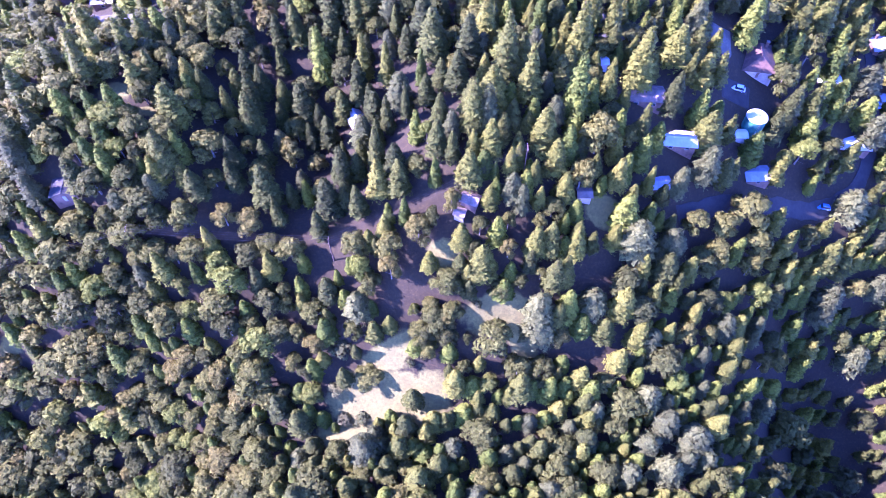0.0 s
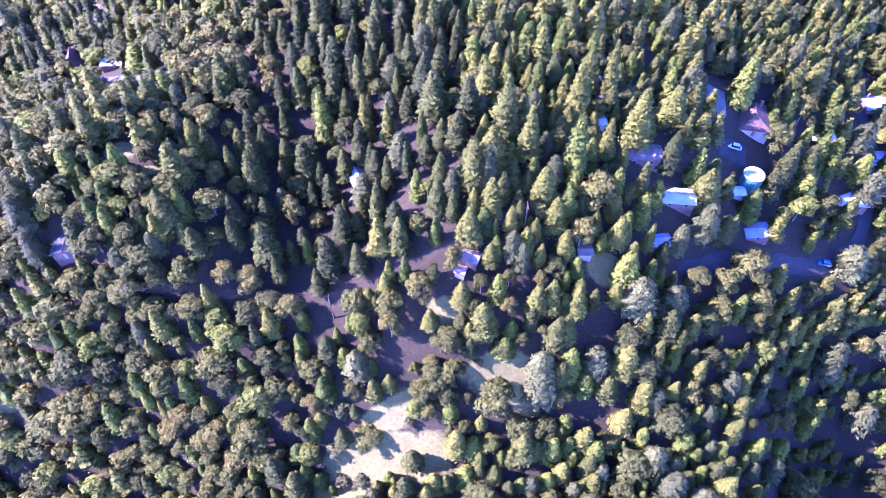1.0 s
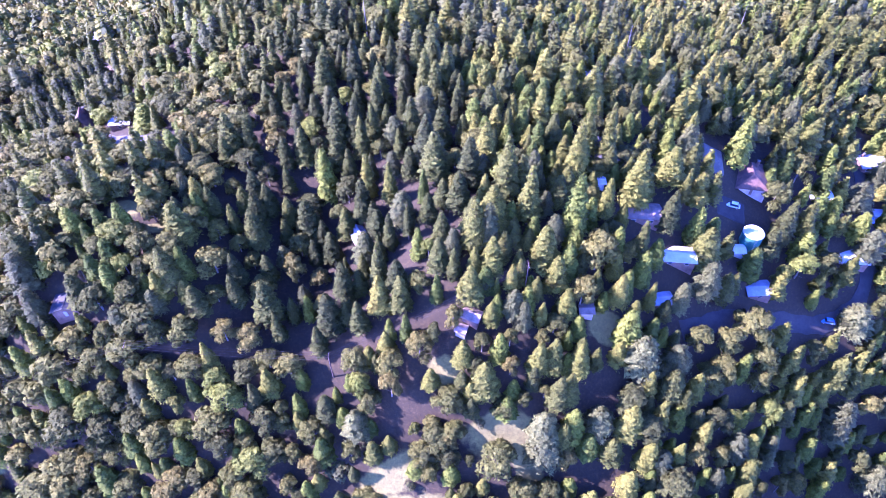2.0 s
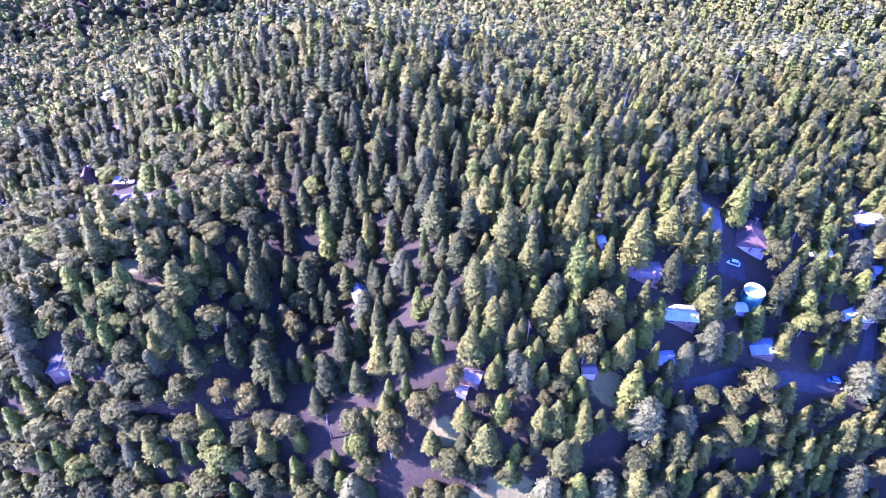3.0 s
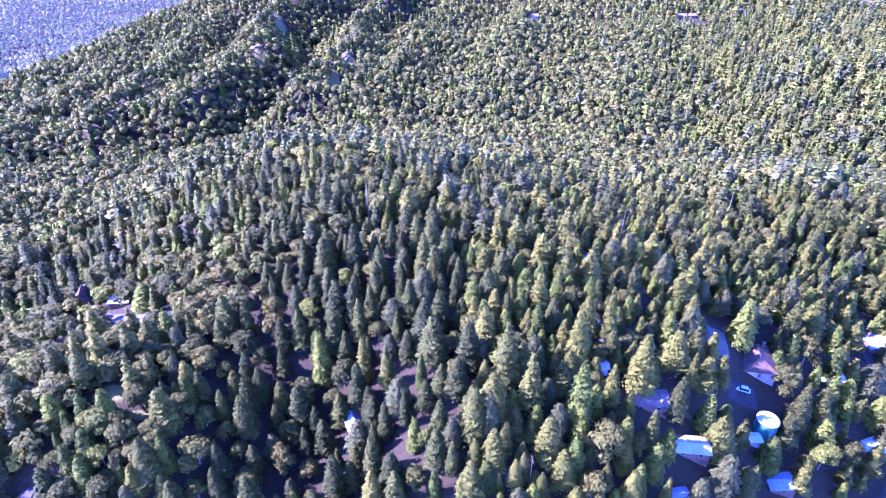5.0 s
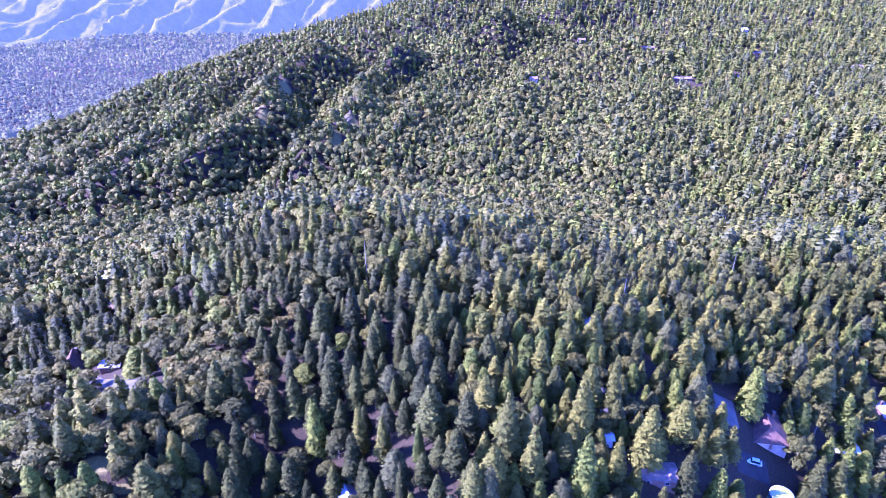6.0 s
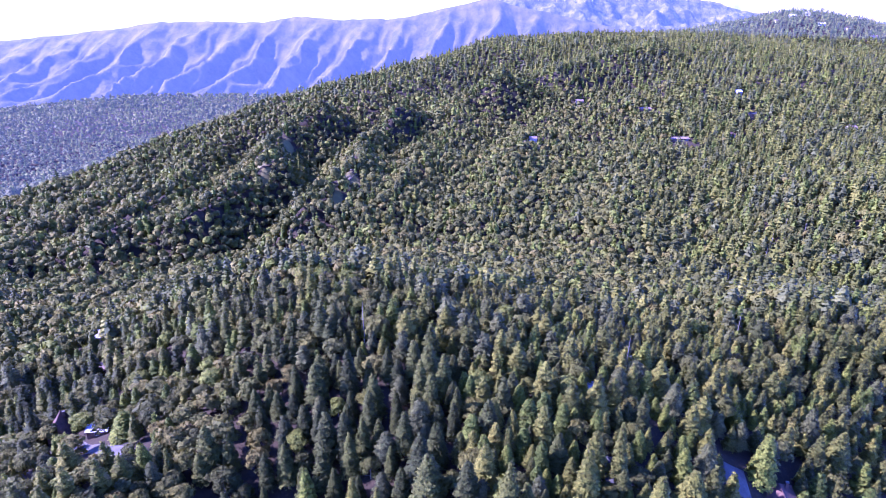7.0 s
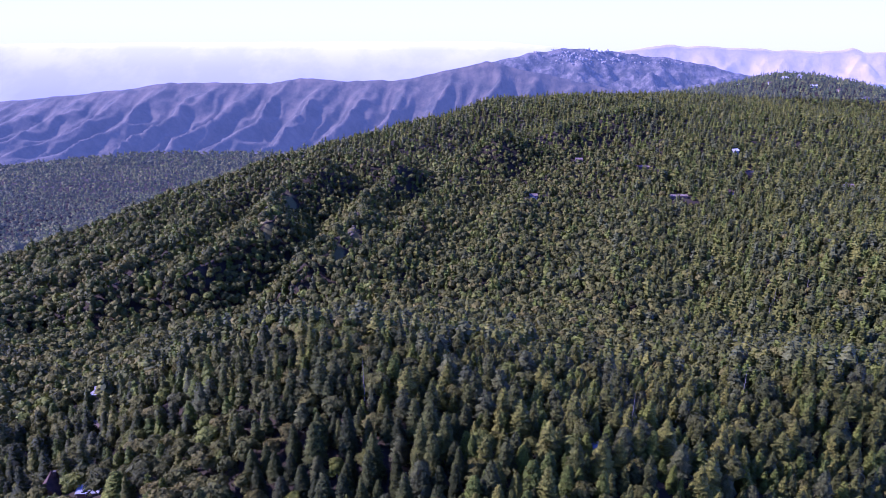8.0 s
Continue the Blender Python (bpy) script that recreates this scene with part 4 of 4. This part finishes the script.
def sown(x0, x1, y0, y1, gap, seed, wide=0.74, margin=45):
    """Trees on a shaken grid, as far as the valley sides in view reach: x, y, kind by chance, size."""
    g = np.random.RandomState(seed)
    xs, ys = np.meshgrid(np.arange(x0, x1, gap), np.arange(y0, y1, gap * 0.87))
    xs = xs + (np.arange(xs.shape[0])[:, None] % 2) * gap / 2
    x, y = (xs + g.uniform(-0.42, 0.42, xs.shape) * gap).ravel(), (ys + g.uniform(-0.42, 0.42, xs.shape) * gap).ravel()
    ok = (np.abs(x) < wide * np.maximum(y, 0) + margin) & (openness(x, y, OPEN + CLEARED) < 0.5)
    for n, (cx, cy, w, l, turn, *_) in enumerate(PADS):
        c, s = math.cos(radians(turn)), math.sin(radians(turn))
        u, v = (x - cx) * c + (y - cy) * s, -(x - cx) * s + (y - cy) * c
        ok &= (np.abs(u) > w / 2 + 0.9) | (np.abs(v) > l / 2 + 0.9)
        if cy < 190 and cx > 50 and n < len(HOUSES):
            ok &= (x < cx - w / 2 - 8) | (x > cx) | (np.abs(y - cy) > l / 2)
    for road in ROADS:
        for (ax, ay), (bx, by) in zip(road[1], road[1][1:]):
            k = np.clip(((x - ax) * (bx - ax) + (y - ay) * (by - ay)) / ((bx - ax) ** 2 + (by - ay) ** 2), 0, 1)
            ok &= np.hypot(x - ax - k * (bx - ax), y - ay - k * (by - ay)) > road[0] / 2 + 1.6
    x, y = x[ok], y[ok]
    con = g.rand(len(x)) < conifer_share(x, y)
    pick = g.rand(len(x))
    kind = np.where(con, np.where(pick < 0.62, 0, np.where(pick < 0.9, 1, 2)), np.where(pick < 0.9, 3, 1))
    # firs with darker leaf colour standing in for shade, on the spur's west side
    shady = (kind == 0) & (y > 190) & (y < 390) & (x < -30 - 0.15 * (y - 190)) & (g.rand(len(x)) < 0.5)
    return x, y, np.where(shady, 4, kind), g


KINDS = ("fir", "cedar", "pine", "oak", "spruce")
PLURAL = {"fir": "conifers", "cedar": "cedars", "pine": "pines", "oak": "oaks", "spruce": "firs"}


def heights(kind, g, y):
    """Height and crown width of one tree; tall ones are the wider."""
    a, b = g.rand(), g.rand()
    h = {"fir": 9.0, "spruce": 11.0, "cedar": 7.5, "pine": 9.5, "oak": 6.6}[kind] + {"fir": 8.0, "spruce": 8.0, "cedar": 6.0, "pine": 7.0, "oak": 4.2}[kind] * a ** 1.6
    w = h * {"fir": 0.52, "spruce": 0.46, "cedar": 0.50, "pine": 0.62, "oak": 1.04}[kind] * (0.8 + 0.4 * b)
    if kind != "oak" and y > 390:
        return 1.18 * h, 0.96 * w
    if kind == "oak":
        return (0.98 * h, 0.78 * w) if y > 240 else (1.12 * h, 1.2 * w) if y < 105 else (h, w)
    return h, w


def near_wood():
    """The nearest trees one by one; those past 300 of a kind go to the joined wood."""
    x, y, kind, g = sown(-230, 230, 14, 250, 3.9, 21, 0.5, 150)
    order = np.argsort(np.hypot(x, y - 70))
    taken, rest, count = {}, {k: [] for k in KINDS}, {k: sum(len([1 for t in gr if t[0] == k]) for gr in GROVES) for k in KINDS}
    for q in STANDING:
        taken.setdefault((int(q[0] // 8), int(q[1] // 8)), []).append(q)
    for i in order:
        k = KINDS[kind[i]]
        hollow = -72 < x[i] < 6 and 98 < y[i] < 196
        # darkened leaf colour takes the place of the hollow's shade
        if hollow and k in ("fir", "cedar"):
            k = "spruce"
        h, w = heights(k, g, y[i])
        if crowded(x[i], y[i], max(w, 6.6 if hollow else 0) / 2 * 0.8, taken, (1.15 if x[i] > 98 and y[i] < 84 else 0.74 if x[i] > 62 else 0.56) if y[i] < 95 else 0.86 if hollow else 0.85 if 55 < x[i] < 165 and y[i] < 180 else 0.56 if x[i] < -66 and y[i] < 152 else 0.66 if x[i] < 45 and y[i] < 170 else 0.67):
            continue
        taken.setdefault((int(x[i] // 8), int(y[i] // 8)), []).append((x[i], y[i], w / 2 * 0.8))
        if count[k] < 300 and y[i] < 190:
            count[k] += 1
            plant(k, x[i], y[i], h, w, g)
        else:
            rest[k].append((x[i], y[i], h, w))
    return rest


def joined_wood(name, kind, rows, detail, label, seed, variants=5, far="_far"):
    """Many trees of one kind in one mesh."""
    if not len(rows):
        return
    g, (H, R) = np.random.RandomState(seed), SIZE[kind]
    rows = np.array(rows, float)
    shapes = [crown_of(kind, g, detail) for _ in range(variants)]
    which, turn, tint = g.randint(variants, size=len(rows)), g.rand(len(rows)) * math.tau, g.rand(len(rows))
    zs, vs, fs, ts, ns, k = terrain(rows[:, 0], rows[:, 1]), [], [], [], [], 0
    for s, (v, f, leaf) in enumerate(shapes):
        ids = np.nonzero(which == s)[0]
        if not len(ids):
            continue
        c, sn = np.cos(turn[ids])[:, None], np.sin(turn[ids])[:, None]
        wx, hz = (rows[ids, 3] / (2 * R))[:, None], (rows[ids, 2] / H)[:, None]
        out = np.stack([(v[None, :, 0] * c - v[None, :, 1] * sn) * wx + rows[ids, 0][:, None],
                        (v[None, :, 0] * sn + v[None, :, 1] * c) * wx + rows[ids, 1][:, None],
                        v[None, :, 2] * hz + zs[ids][:, None]], -1)
        vs.append(out.reshape(-1, 3))
        fs.append((f[None] + (np.arange(len(ids)) * len(v))[:, None, None]).reshape(-1, 3) + k)
        ts.append(np.repeat(tint[ids], len(v)))
        ns.append(np.stack([leaf[None, :, 0] * c - leaf[None, :, 1] * sn, leaf[None, :, 0] * sn + leaf[None, :, 1] * c, leaf[None, :, 2] + 0 * c], -1).reshape(-1, 3))
        k += len(ids) * len(v)
    ob = mesh_object(name, np.concatenate(vs), np.concatenate(fs), LEAF[kind + far], True, np.concatenate(ns))
    attribute(ob, "tint", np.concatenate(ts))
    return tagged(ob, label, "forest", kind="stuff")


def far_wood(x, y, kind, g, detail, name, label, seed, scale=1.0, far="_far"):
    """Sown trees, one mesh a kind; those that stand low behind the crest get leaves with haze painted on as a glow."""
    rows, back = {k: [] for k in KINDS}, {k: [] for k in KINDS}
    ahead = np.interp(x, [c[0] for c in CREST], [c[1] for c in CREST])
    for i in range(len(x)):
        k = KINDS[kind[i]]
        h, w = heights(k, g, y[i])
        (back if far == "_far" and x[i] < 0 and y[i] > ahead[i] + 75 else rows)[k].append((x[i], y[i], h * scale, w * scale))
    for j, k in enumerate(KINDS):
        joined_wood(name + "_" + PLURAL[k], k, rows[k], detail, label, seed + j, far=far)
        joined_wood("backdrop_" + name + "_" + PLURAL[k], k, back[k], min(detail, 0), "forest low behind the crest, haze painted as leaf glow", seed + j + 500, far="_backdrop")


rest = near_wood()
for _j, _k in enumerate(KINDS):
    joined_wood("hillside_" + PLURAL[_k], _k, rest[_k], 3, "dense mixed wood on the near spur", 50 + _j, far="_near")
far_wood(*sown(-330, 330, 250, 390, 4.8, 22), 2, "spur", "dense mixed wood behind the near spur", 60)
far_wood(*sown(-560, 560, 390, 680, 5.9, 23), 1, "slope", "dense wood of oaks and conifers on the slope", 70, 1.05)
far_wood(*sown(-1000, 1000, 680, 860, 6.6, 24), 0, "ridge", "dense forest on the long ridge", 80, 0.95)
far_wood(*sown(-1000, 1100, 860, 1330, 8.4, 27), -1, "crest", "dense forest along the far crest", 110, 1.0)
# hilltop and valley trees take the leaves with the painted haze glow
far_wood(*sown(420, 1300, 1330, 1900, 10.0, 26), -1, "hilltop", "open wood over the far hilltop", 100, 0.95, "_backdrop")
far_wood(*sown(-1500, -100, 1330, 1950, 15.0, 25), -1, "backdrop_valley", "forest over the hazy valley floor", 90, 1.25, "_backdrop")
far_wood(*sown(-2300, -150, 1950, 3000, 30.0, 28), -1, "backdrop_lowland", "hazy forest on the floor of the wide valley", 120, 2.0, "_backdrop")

# ---- roads ----
def road(width, line, mat, label, name):
    pts = []
    for (ax, ay), (bx, by) in zip(line, line[1:]):
        n = max(2, int(math.hypot(bx - ax, by - ay) / 2.0))
        pts += [(ax + (bx - ax) * k / n, ay + (by - ay) * k / n) for k in range(n)]
    p = np.array(pts + [line[-1]])
    for _ in range(6):
        p[1:-1] = (p[:-2] + 2 * p[1:-1] + p[2:]) / 4
    d = np.gradient(p, axis=0)
    side = np.stack([-d[:, 1], d[:, 0]], 1) / np.linalg.norm(d, axis=1)[:, None]
    half = width / 2 * (1 + 0.22 * waves(p[:, 0], p[:, 1], 11, 3))
    across = (-1.12, -1.0, -0.5, 0.0, 0.5, 1.0, 1.12)
    v = np.stack([np.column_stack([p + side * (half * k)[:, None], terrain(*(p + side * (half * k)[:, None]).T) + (0.22 if abs(k) < 1.05 else -0.3)]) for k in across], 1)
    ob = mesh_object(name, v.reshape(-1, 3), grid_faces(len(p), len(across)), mat, False)
    return tagged(ob, label, "road", kind="structure")


for _n, _r in enumerate(ROADS):
    road(_r[0], _r[1], ROAD_SURFACE[_n], ROAD_LABEL[_n], "road_%d" % (_n + 1))


def slab(name, x, y, w, l, turn, mat, label):
    """A paved pad that follows the slope."""
    m = pose(x, y, 0, 0, 0, turn)
    u, v = np.meshgrid(np.linspace(-w / 2, w / 2, 9), np.linspace(-l / 2, l / 2, 9))
    p = np.array([(m @ Vector((a, b, 0)))[:2] for a, b in zip(u.ravel(), v.ravel())])
    rim = (np.abs(u) > w / 2 - 0.01) | (np.abs(v) > l / 2 - 0.01)
    ob = mesh_object(name, np.column_stack([p, terrain(p[:, 0], p[:, 1]) + np.where(rim.ravel(), -0.3, 0.25)]), grid_faces(9, 9), mat)
    return tagged(ob, label, "pavement", kind="structure")


slab("pavement_1", 87.5, 160, 8.5, 11, -6, CONCRETE, "pale concrete parking pad beside the house")
slab("pavement_2", 92, 145.5, 12, 7.5, -4, ASPHALT, "grey paved yard with a parked car")


# ---- buildings ----
def gable(w, l, h, rise, base=-4.0):
    """The walls of a gabled house, ridge along y."""
    bm = bmesh.new()
    a = [bm.verts.new(c) for c in ((-w / 2, -l / 2, base), (w / 2, -l / 2, base), (w / 2, -l / 2, h), (0, -l / 2, h + rise), (-w / 2, -l / 2, h))]
    b = [bm.verts.new((v.co.x, l / 2, v.co.z)) for v in a]
    bm.faces.new(a)
    bm.faces.new(b[::-1])
    for i in range(5):
        bm.faces.new((a[i], b[i], b[(i + 1) % 5], a[(i + 1) % 5]))
    bmesh.ops.recalc_face_normals(bm, faces=bm.faces)
    return bm


def roof_half(w, l, h, rise, side, over=0.45, thick=0.16):
    """One slope of the roof, with eaves."""
    bm = bmesh.new()
    k = (w / 2 + over) / (w / 2)
    e = (side * w / 2 * k, h + rise - rise * k)
    ring = [(0, h + rise), (e[0], e[1]), (e[0], e[1] + thick), (0, h + rise + thick)]
    a = [bm.verts.new((x, -l / 2 - over, z + 0.01)) for x, z in ring]
    b = [bm.verts.new((x, l / 2 + over, z + 0.01)) for x, z in ring]
    bm.faces.new(a)
    bm.faces.new(b[::-1])
    for i in range(4):
        bm.faces.new((a[i], b[i], b[(i + 1) % 4], a[(i + 1) % 4]))
    bmesh.ops.recalc_face_normals(bm, faces=bm.faces)
    return bm


def hip_face(w, l, h, rise, which, over=0.5, thick=0.16):
    """One face of a hipped roof: sides -1 and 1, ends -2 and 2."""
    a, b, r = w / 2 + over, l / 2 + over, l / 2 - w * 0.32
    s = 1 if which > 0 else -1
    ring = [(s * a, -b, h - 0.1), (s * a, b, h - 0.1), (0, r, h + rise), (0, -r, h + rise)] if abs(which) == 1 else [(-a, s * b, h - 0.1), (a, s * b, h - 0.1), (0, s * r, h + rise)]
    bm = bmesh.new()
    lo, hi = [bm.verts.new(c) for c in ring], [bm.verts.new((c[0], c[1], c[2] + thick)) for c in ring]
    bm.faces.new(lo)
    bm.faces.new(hi[::-1])
    for i in range(len(ring)):
        j = (i + 1) % len(ring)
        bm.faces.new((lo[i], hi[i], hi[j], lo[j]))
    bmesh.ops.recalc_face_normals(bm, faces=bm.faces)
    return bm


def house(x, y, w, l, turn, h, rise, wall, roof, label):
    # the ridge runs along the longer side
    if w > l:
        w, l, turn = l, w, turn + 90
    c, s = math.cos(radians(turn)), math.sin(radians(turn))
    low = min(float(terrain(x + a * w / 2 * c - b * l / 2 * s, y + a * w / 2 * s + b * l / 2 * c)) for a in (-1, 1) for b in (-1, 1))
    z = 0.6 * float(terrain(x, y)) + 0.4 * low + 0.3
    root = thing("shed" if w * l < 18 else "house", x, y, z, turn, label, "house")
    hipped = roof is RED_ROOF and rise < 4
    part("wall", gable(w, l, h, 0.02 if hipped else rise), wall, root)
    if hipped:
        for which in (-1, 1, -2, 2):
            part("roof", hip_face(w, l, h, rise, which), roof, root)
    for side in () if hipped else (-1, 1):
        r = part("roof", roof_half(w, l, h, rise, side), roof, root)
        if roof in (METAL_ROOF, WHITE_ROOF) and l > 4:
            bm = bmesh.new()
            n = max(3, int(l / 1.2))
            for k in range(n + 1):
                yy = -l / 2 - 0.4 + (l + 0.8) * k / n
                tube(bm, (0, yy, h + rise + 0.2), (side * (w / 2 + 0.42), yy, h + 0.2 - rise * 0.84 / w), 0.05, 0.05, 4)
            part("roof_ribs", bm, roof, r)
    end = l / 2 - w * 0.32 if hipped else l / 2 + 0.47
    part("ridge_cap", boxed(-0.2, -end, h + rise + 0.10, 0.2, end, h + rise + 0.22, bevel=0.04), roof, root)
    d = part("door", boxed(-0.45, -l / 2 - 0.07, 0.0, 0.45, -l / 2 + 0.05, 2.0), BROWN_WALL if wall is not BROWN_WALL else WHITE_WALL, root)
    part("door_handle", boxed(0.3, -l / 2 - 0.14, 0.95, 0.38, -l / 2 - 0.07, 1.05), STEEL, d)
    if w * l > 18:
        for side in (-1, 1):
            for k in range(max(1, int(l / 4))):
                yy = -l / 2 + l * (k + 0.5) / max(1, int(l / 4))
                fr = part("window", boxed(side * w / 2 - 0.06, yy - 0.65, 0.9, side * w / 2 + 0.06, yy + 0.65, 2.05), WHITE_WALL, root)
                part("pane", boxed(side * w / 2 - 0.075, yy - 0.55, 1.0, side * w / 2 + 0.075, yy + 0.55, 1.95), DARK_GLASS, fr)
    if w * l > 60:
        c = part("chimney", boxed(w * 0.18, l * 0.2, h, w * 0.18 + 0.8, l * 0.2 + 0.8, h + rise + 1.0, bevel=0.05), RED_ROOF, root)
        part("chimney_cap", boxed(w * 0.18 - 0.1, l * 0.2 - 0.1, h + rise + 1.0, w * 0.18 + 0.9, l * 0.2 + 0.9, h + rise + 1.12), CONCRETE, c)
    return root


for _h in HOUSES:
    house(*_h)


def water_tank(x, y, r, h):
    root = thing("water_tank", x, y, float(terrain(x, y)) - 0.2, 0, "round green steel water tank with a white domed lid", "water tank")
    bm = bmesh.new()
    tube(bm, (0, 0, -2.5), (0, 0, h), r, r, 36)
    shell = part("shell", bm, TANK_GREEN, root)
    for k in range(4):
        bm = bmesh.new()
        tube(bm, (0, 0, h * (k + 0.6) / 4.2), (0, 0, h * (k + 0.6) / 4.2 + 0.14), r + 0.06, r + 0.06, 36)
        part("hoop", bm, TANK_GREEN, shell)
    bm = bmesh.new()
    for k in range(5):
        a, b = k / 5, (k + 1) / 5
        tube(bm, (0, 0, h + 0.02 + 0.9 * a), (0, 0, h + 0.02 + 0.9 * b), (r + 0.12) * math.sqrt(1 - a * a * 0.98), (r + 0.12) * math.sqrt(1 - b * b * 0.98) if b < 1 else 0.25, 36)
    part("lid", bm, WHITE_ROOF, root, "white domed lid")
    bm = bmesh.new()
    for k in (-0.22, 0.22):
        tube(bm, (k, -r - 0.12, -0.5), (k, -r - 0.12, h + 0.4), 0.03, 0.03, 5)
    for k in range(14):
        tube(bm, (-0.22, -r - 0.12, 0.3 + k * 0.4), (0.22, -r - 0.12, 0.3 + k * 0.4), 0.02, 0.02, 4)
    part("ladder", bm, STEEL, root)


water_tank(96.8, 136.0, 3.2, 6.2)


# ---- vehicles ----
def car(x, y, turn, paint, label, long=4.5, high=1.45, van=False, lift=0.25):
    root = thing("van" if van else "car", x, y, float(terrain(x, y)) + lift, turn, label, "van" if van else "car")
    w = 0.9
    body = part("body", boxed(-w, -long / 2, 0.32, w, long / 2, 0.32 + high * 0.42, bevel=0.14), paint, root)
    bm = bmesh.new()
    a, b = (-long / 2 + 0.15, long / 2 - 0.9) if van else (-long * 0.40, long * 0.22)
    box(bm, -w + 0.06, a, 0.32 + high * 0.42, w - 0.06, b, high + 0.2)
    for v in bm.verts:
        if v.co.z > high:
            v.co.x *= 0.84
            v.co.y = (v.co.y - (a + b) / 2) * (0.92 if van else 0.72) + (a + b) / 2
    part("cabin_glass", bm, DARK_GLASS, body)
    part("roof", boxed(-w * 0.8, (a + b) / 2 - (b - a) * 0.37, high + 0.19, w * 0.8, (a + b) / 2 + (b - a) * 0.37, high + 0.25, bevel=0.03), paint, body)
    for sx in (-1, 1):
        part("headlight", boxed(sx * 0.62 - 0.18, long / 2 - 0.06, 0.62, sx * 0.62 + 0.18, long / 2 + 0.02, 0.78), WHITE_WALL, body)
        for sy in (-1, 1):
            bm = bmesh.new()
            tube(bm, (sx * w - sx * 0.2, sy * long * 0.31, 0.33), (sx * w + sx * 0.02, sy * long * 0.31, 0.33), 0.33, 0.33, 14)
            wheel = part("wheel", bm, RUBBER, root)
            bm = bmesh.new()
            tube(bm, (sx * w, sy * long * 0.31, 0.33), (sx * w + sx * 0.035, sy * long * 0.31, 0.33), 0.2, 0.2, 10)
            part("rim", bm, STEEL, wheel)


car(92.6, 146.3, 68, CAR_WHITE, "white hatchback parked on a grey yard", lift=0.3)
car(149.0, 177.5, 80, CAR_RED, "red car parked by the lane")
car(151.0, 158.5, 10, CAR_BLUE, "dark blue car standing on the lane", lift=0.3)
car(-183, 201.5, 60, CAR_WHITE, "white van parked by the road", 5.6, 2.3, True)
car(-156, 163, 35, CAR_WHITE, "white car in a row of parked cars")
car(-146, 156.5, 28, CAR_WHITE, "white van in a row of parked cars", 5.6, 2.2, True)
car(-151, 158, 40, CAR_BLUE, "blue car in a row of parked cars")
car(-143.5, 149.5, 30, CAR_WHITE, "white car in a row of parked cars")
car(-131.5, 139.5, 20, CAR_WHITE, "white pickup parked under trees", 5.2, 1.8)
car(127, 122, 78, CAR_BLUE, "blue car on the shaded lane")
car(137, 127, 60, CAR_RED, "red car on the shaded lane")


# ---- power line ----
def power_pole(x, y, h, turn):
    root = thing("power_pole", x, y, float(terrain(x, y)), turn, "brown wooden power pole with a crossarm", "power pole", "poles of the line")
    bm = bmesh.new()
    tube(bm, (0, 0, -1), (0, 0, h), 0.19, 0.12, 8)
    part("pole", bm, BARK, root)
    arm = part("crossarm", boxed(-1.3, -0.07, h - 0.75, 1.3, 0.07, h - 0.6), BARK, root)
    for k in (-1.15, -0.4, 0.4, 1.15):
        bm = bmesh.new()
        tube(bm, (k, 0, h - 0.6), (k, 0, h - 0.35), 0.06, 0.04, 6)
        part("insulator", bm, STEEL, arm)


LINE = [(-190, 84), (-140, 91), (-88, 95), (-32, 93), (22, 107)]
for _x, _y in LINE:
    power_pole(_x, _y, 11.5, 95)
for (_ax, _ay), (_bx, _by) in zip(LINE, LINE[1:]):
    _za, _zb = float(terrain(_ax, _ay)) + 11.2, float(terrain(_bx, _by)) + 11.2
    for _o in (-1.15, -0.4, 0.4, 1.15):
        _bm = bmesh.new()
        for _k in range(16):
            _p = [(_ax + (_bx - _ax) * u, _ay + _o + (_by - _ay) * u, _za + (_zb - _za) * u - 1.2 * 4 * u * (1 - u)) for u in (_k / 16, (_k + 1) / 16)]
            tube(_bm, *_p, 0.022, 0.022, 4)
        _w = part("power_cable", _bm, WIRE, None)
        tagged(_w, "thin dark cable slung between wooden poles", "cable", "cables of the line")


# ---- boulders and bare snags ----
def outcrop(name, cx, cy, a, b, count, big, label, seed):
    """Granite boulders breaking out of the slope."""
    g, pieces = np.random.RandomState(seed), []
    for _ in range(count):
        x, y, s = cx + a * g.normal() * 0.5, cy + b * g.normal() * 0.5, big * (0.35 + 0.75 * g.rand() ** 2)
        v = ICO_V @ np.linalg.qr(g.normal(size=(3, 3)))[0] * s * (0.75 + 0.5 * g.rand(len(ICO_V), 1)) * np.array([1.2, 1.0, 0.8])
        pieces.append((v + np.array([x, y, float(terrain(x, y)) + 0.15 * s]), ICO_F))
    return tagged(mesh_object(name, *joined(pieces), ROCK), label, "rocks", kind="stuff")


outcrop("rock_outcrop", -86, 549, 5, 14, 20, 1.5, "pale granite boulders on a bare spur", 3)
outcrop("bank_rocks", -184, 609, 6, 12, 18, 1.0, "pale rocks on a bare bank", 4)


def snag(k):
    g = np.random.RandomState(300 + k)
    root = thing("dead_tree", 0, 0, 0, 0, "bare grey dead tree standing in the wood", "dead tree", "dead trees of the wood")
    part("trunk", limb_trunk(g, 17.0, 0.30, 14, 2.6, 0.3, 0.35), BARK_GREY, root)
    return root


SNAGS = [(243, 442), (254, 436), (226, 424), (212, 402), (150, 320), (62, 196), (-28, 205), (118, 236)]
_first = snag(1)
for _i, (_x, _y) in enumerate(SNAGS):
    _m = pose(_x, _y, float(terrain(_x, _y)) - 0.2, 0, 0, 70 * _i)
    if _i:
        copy_thing(_first, _m)
    else:
        _first.matrix_basis = _m
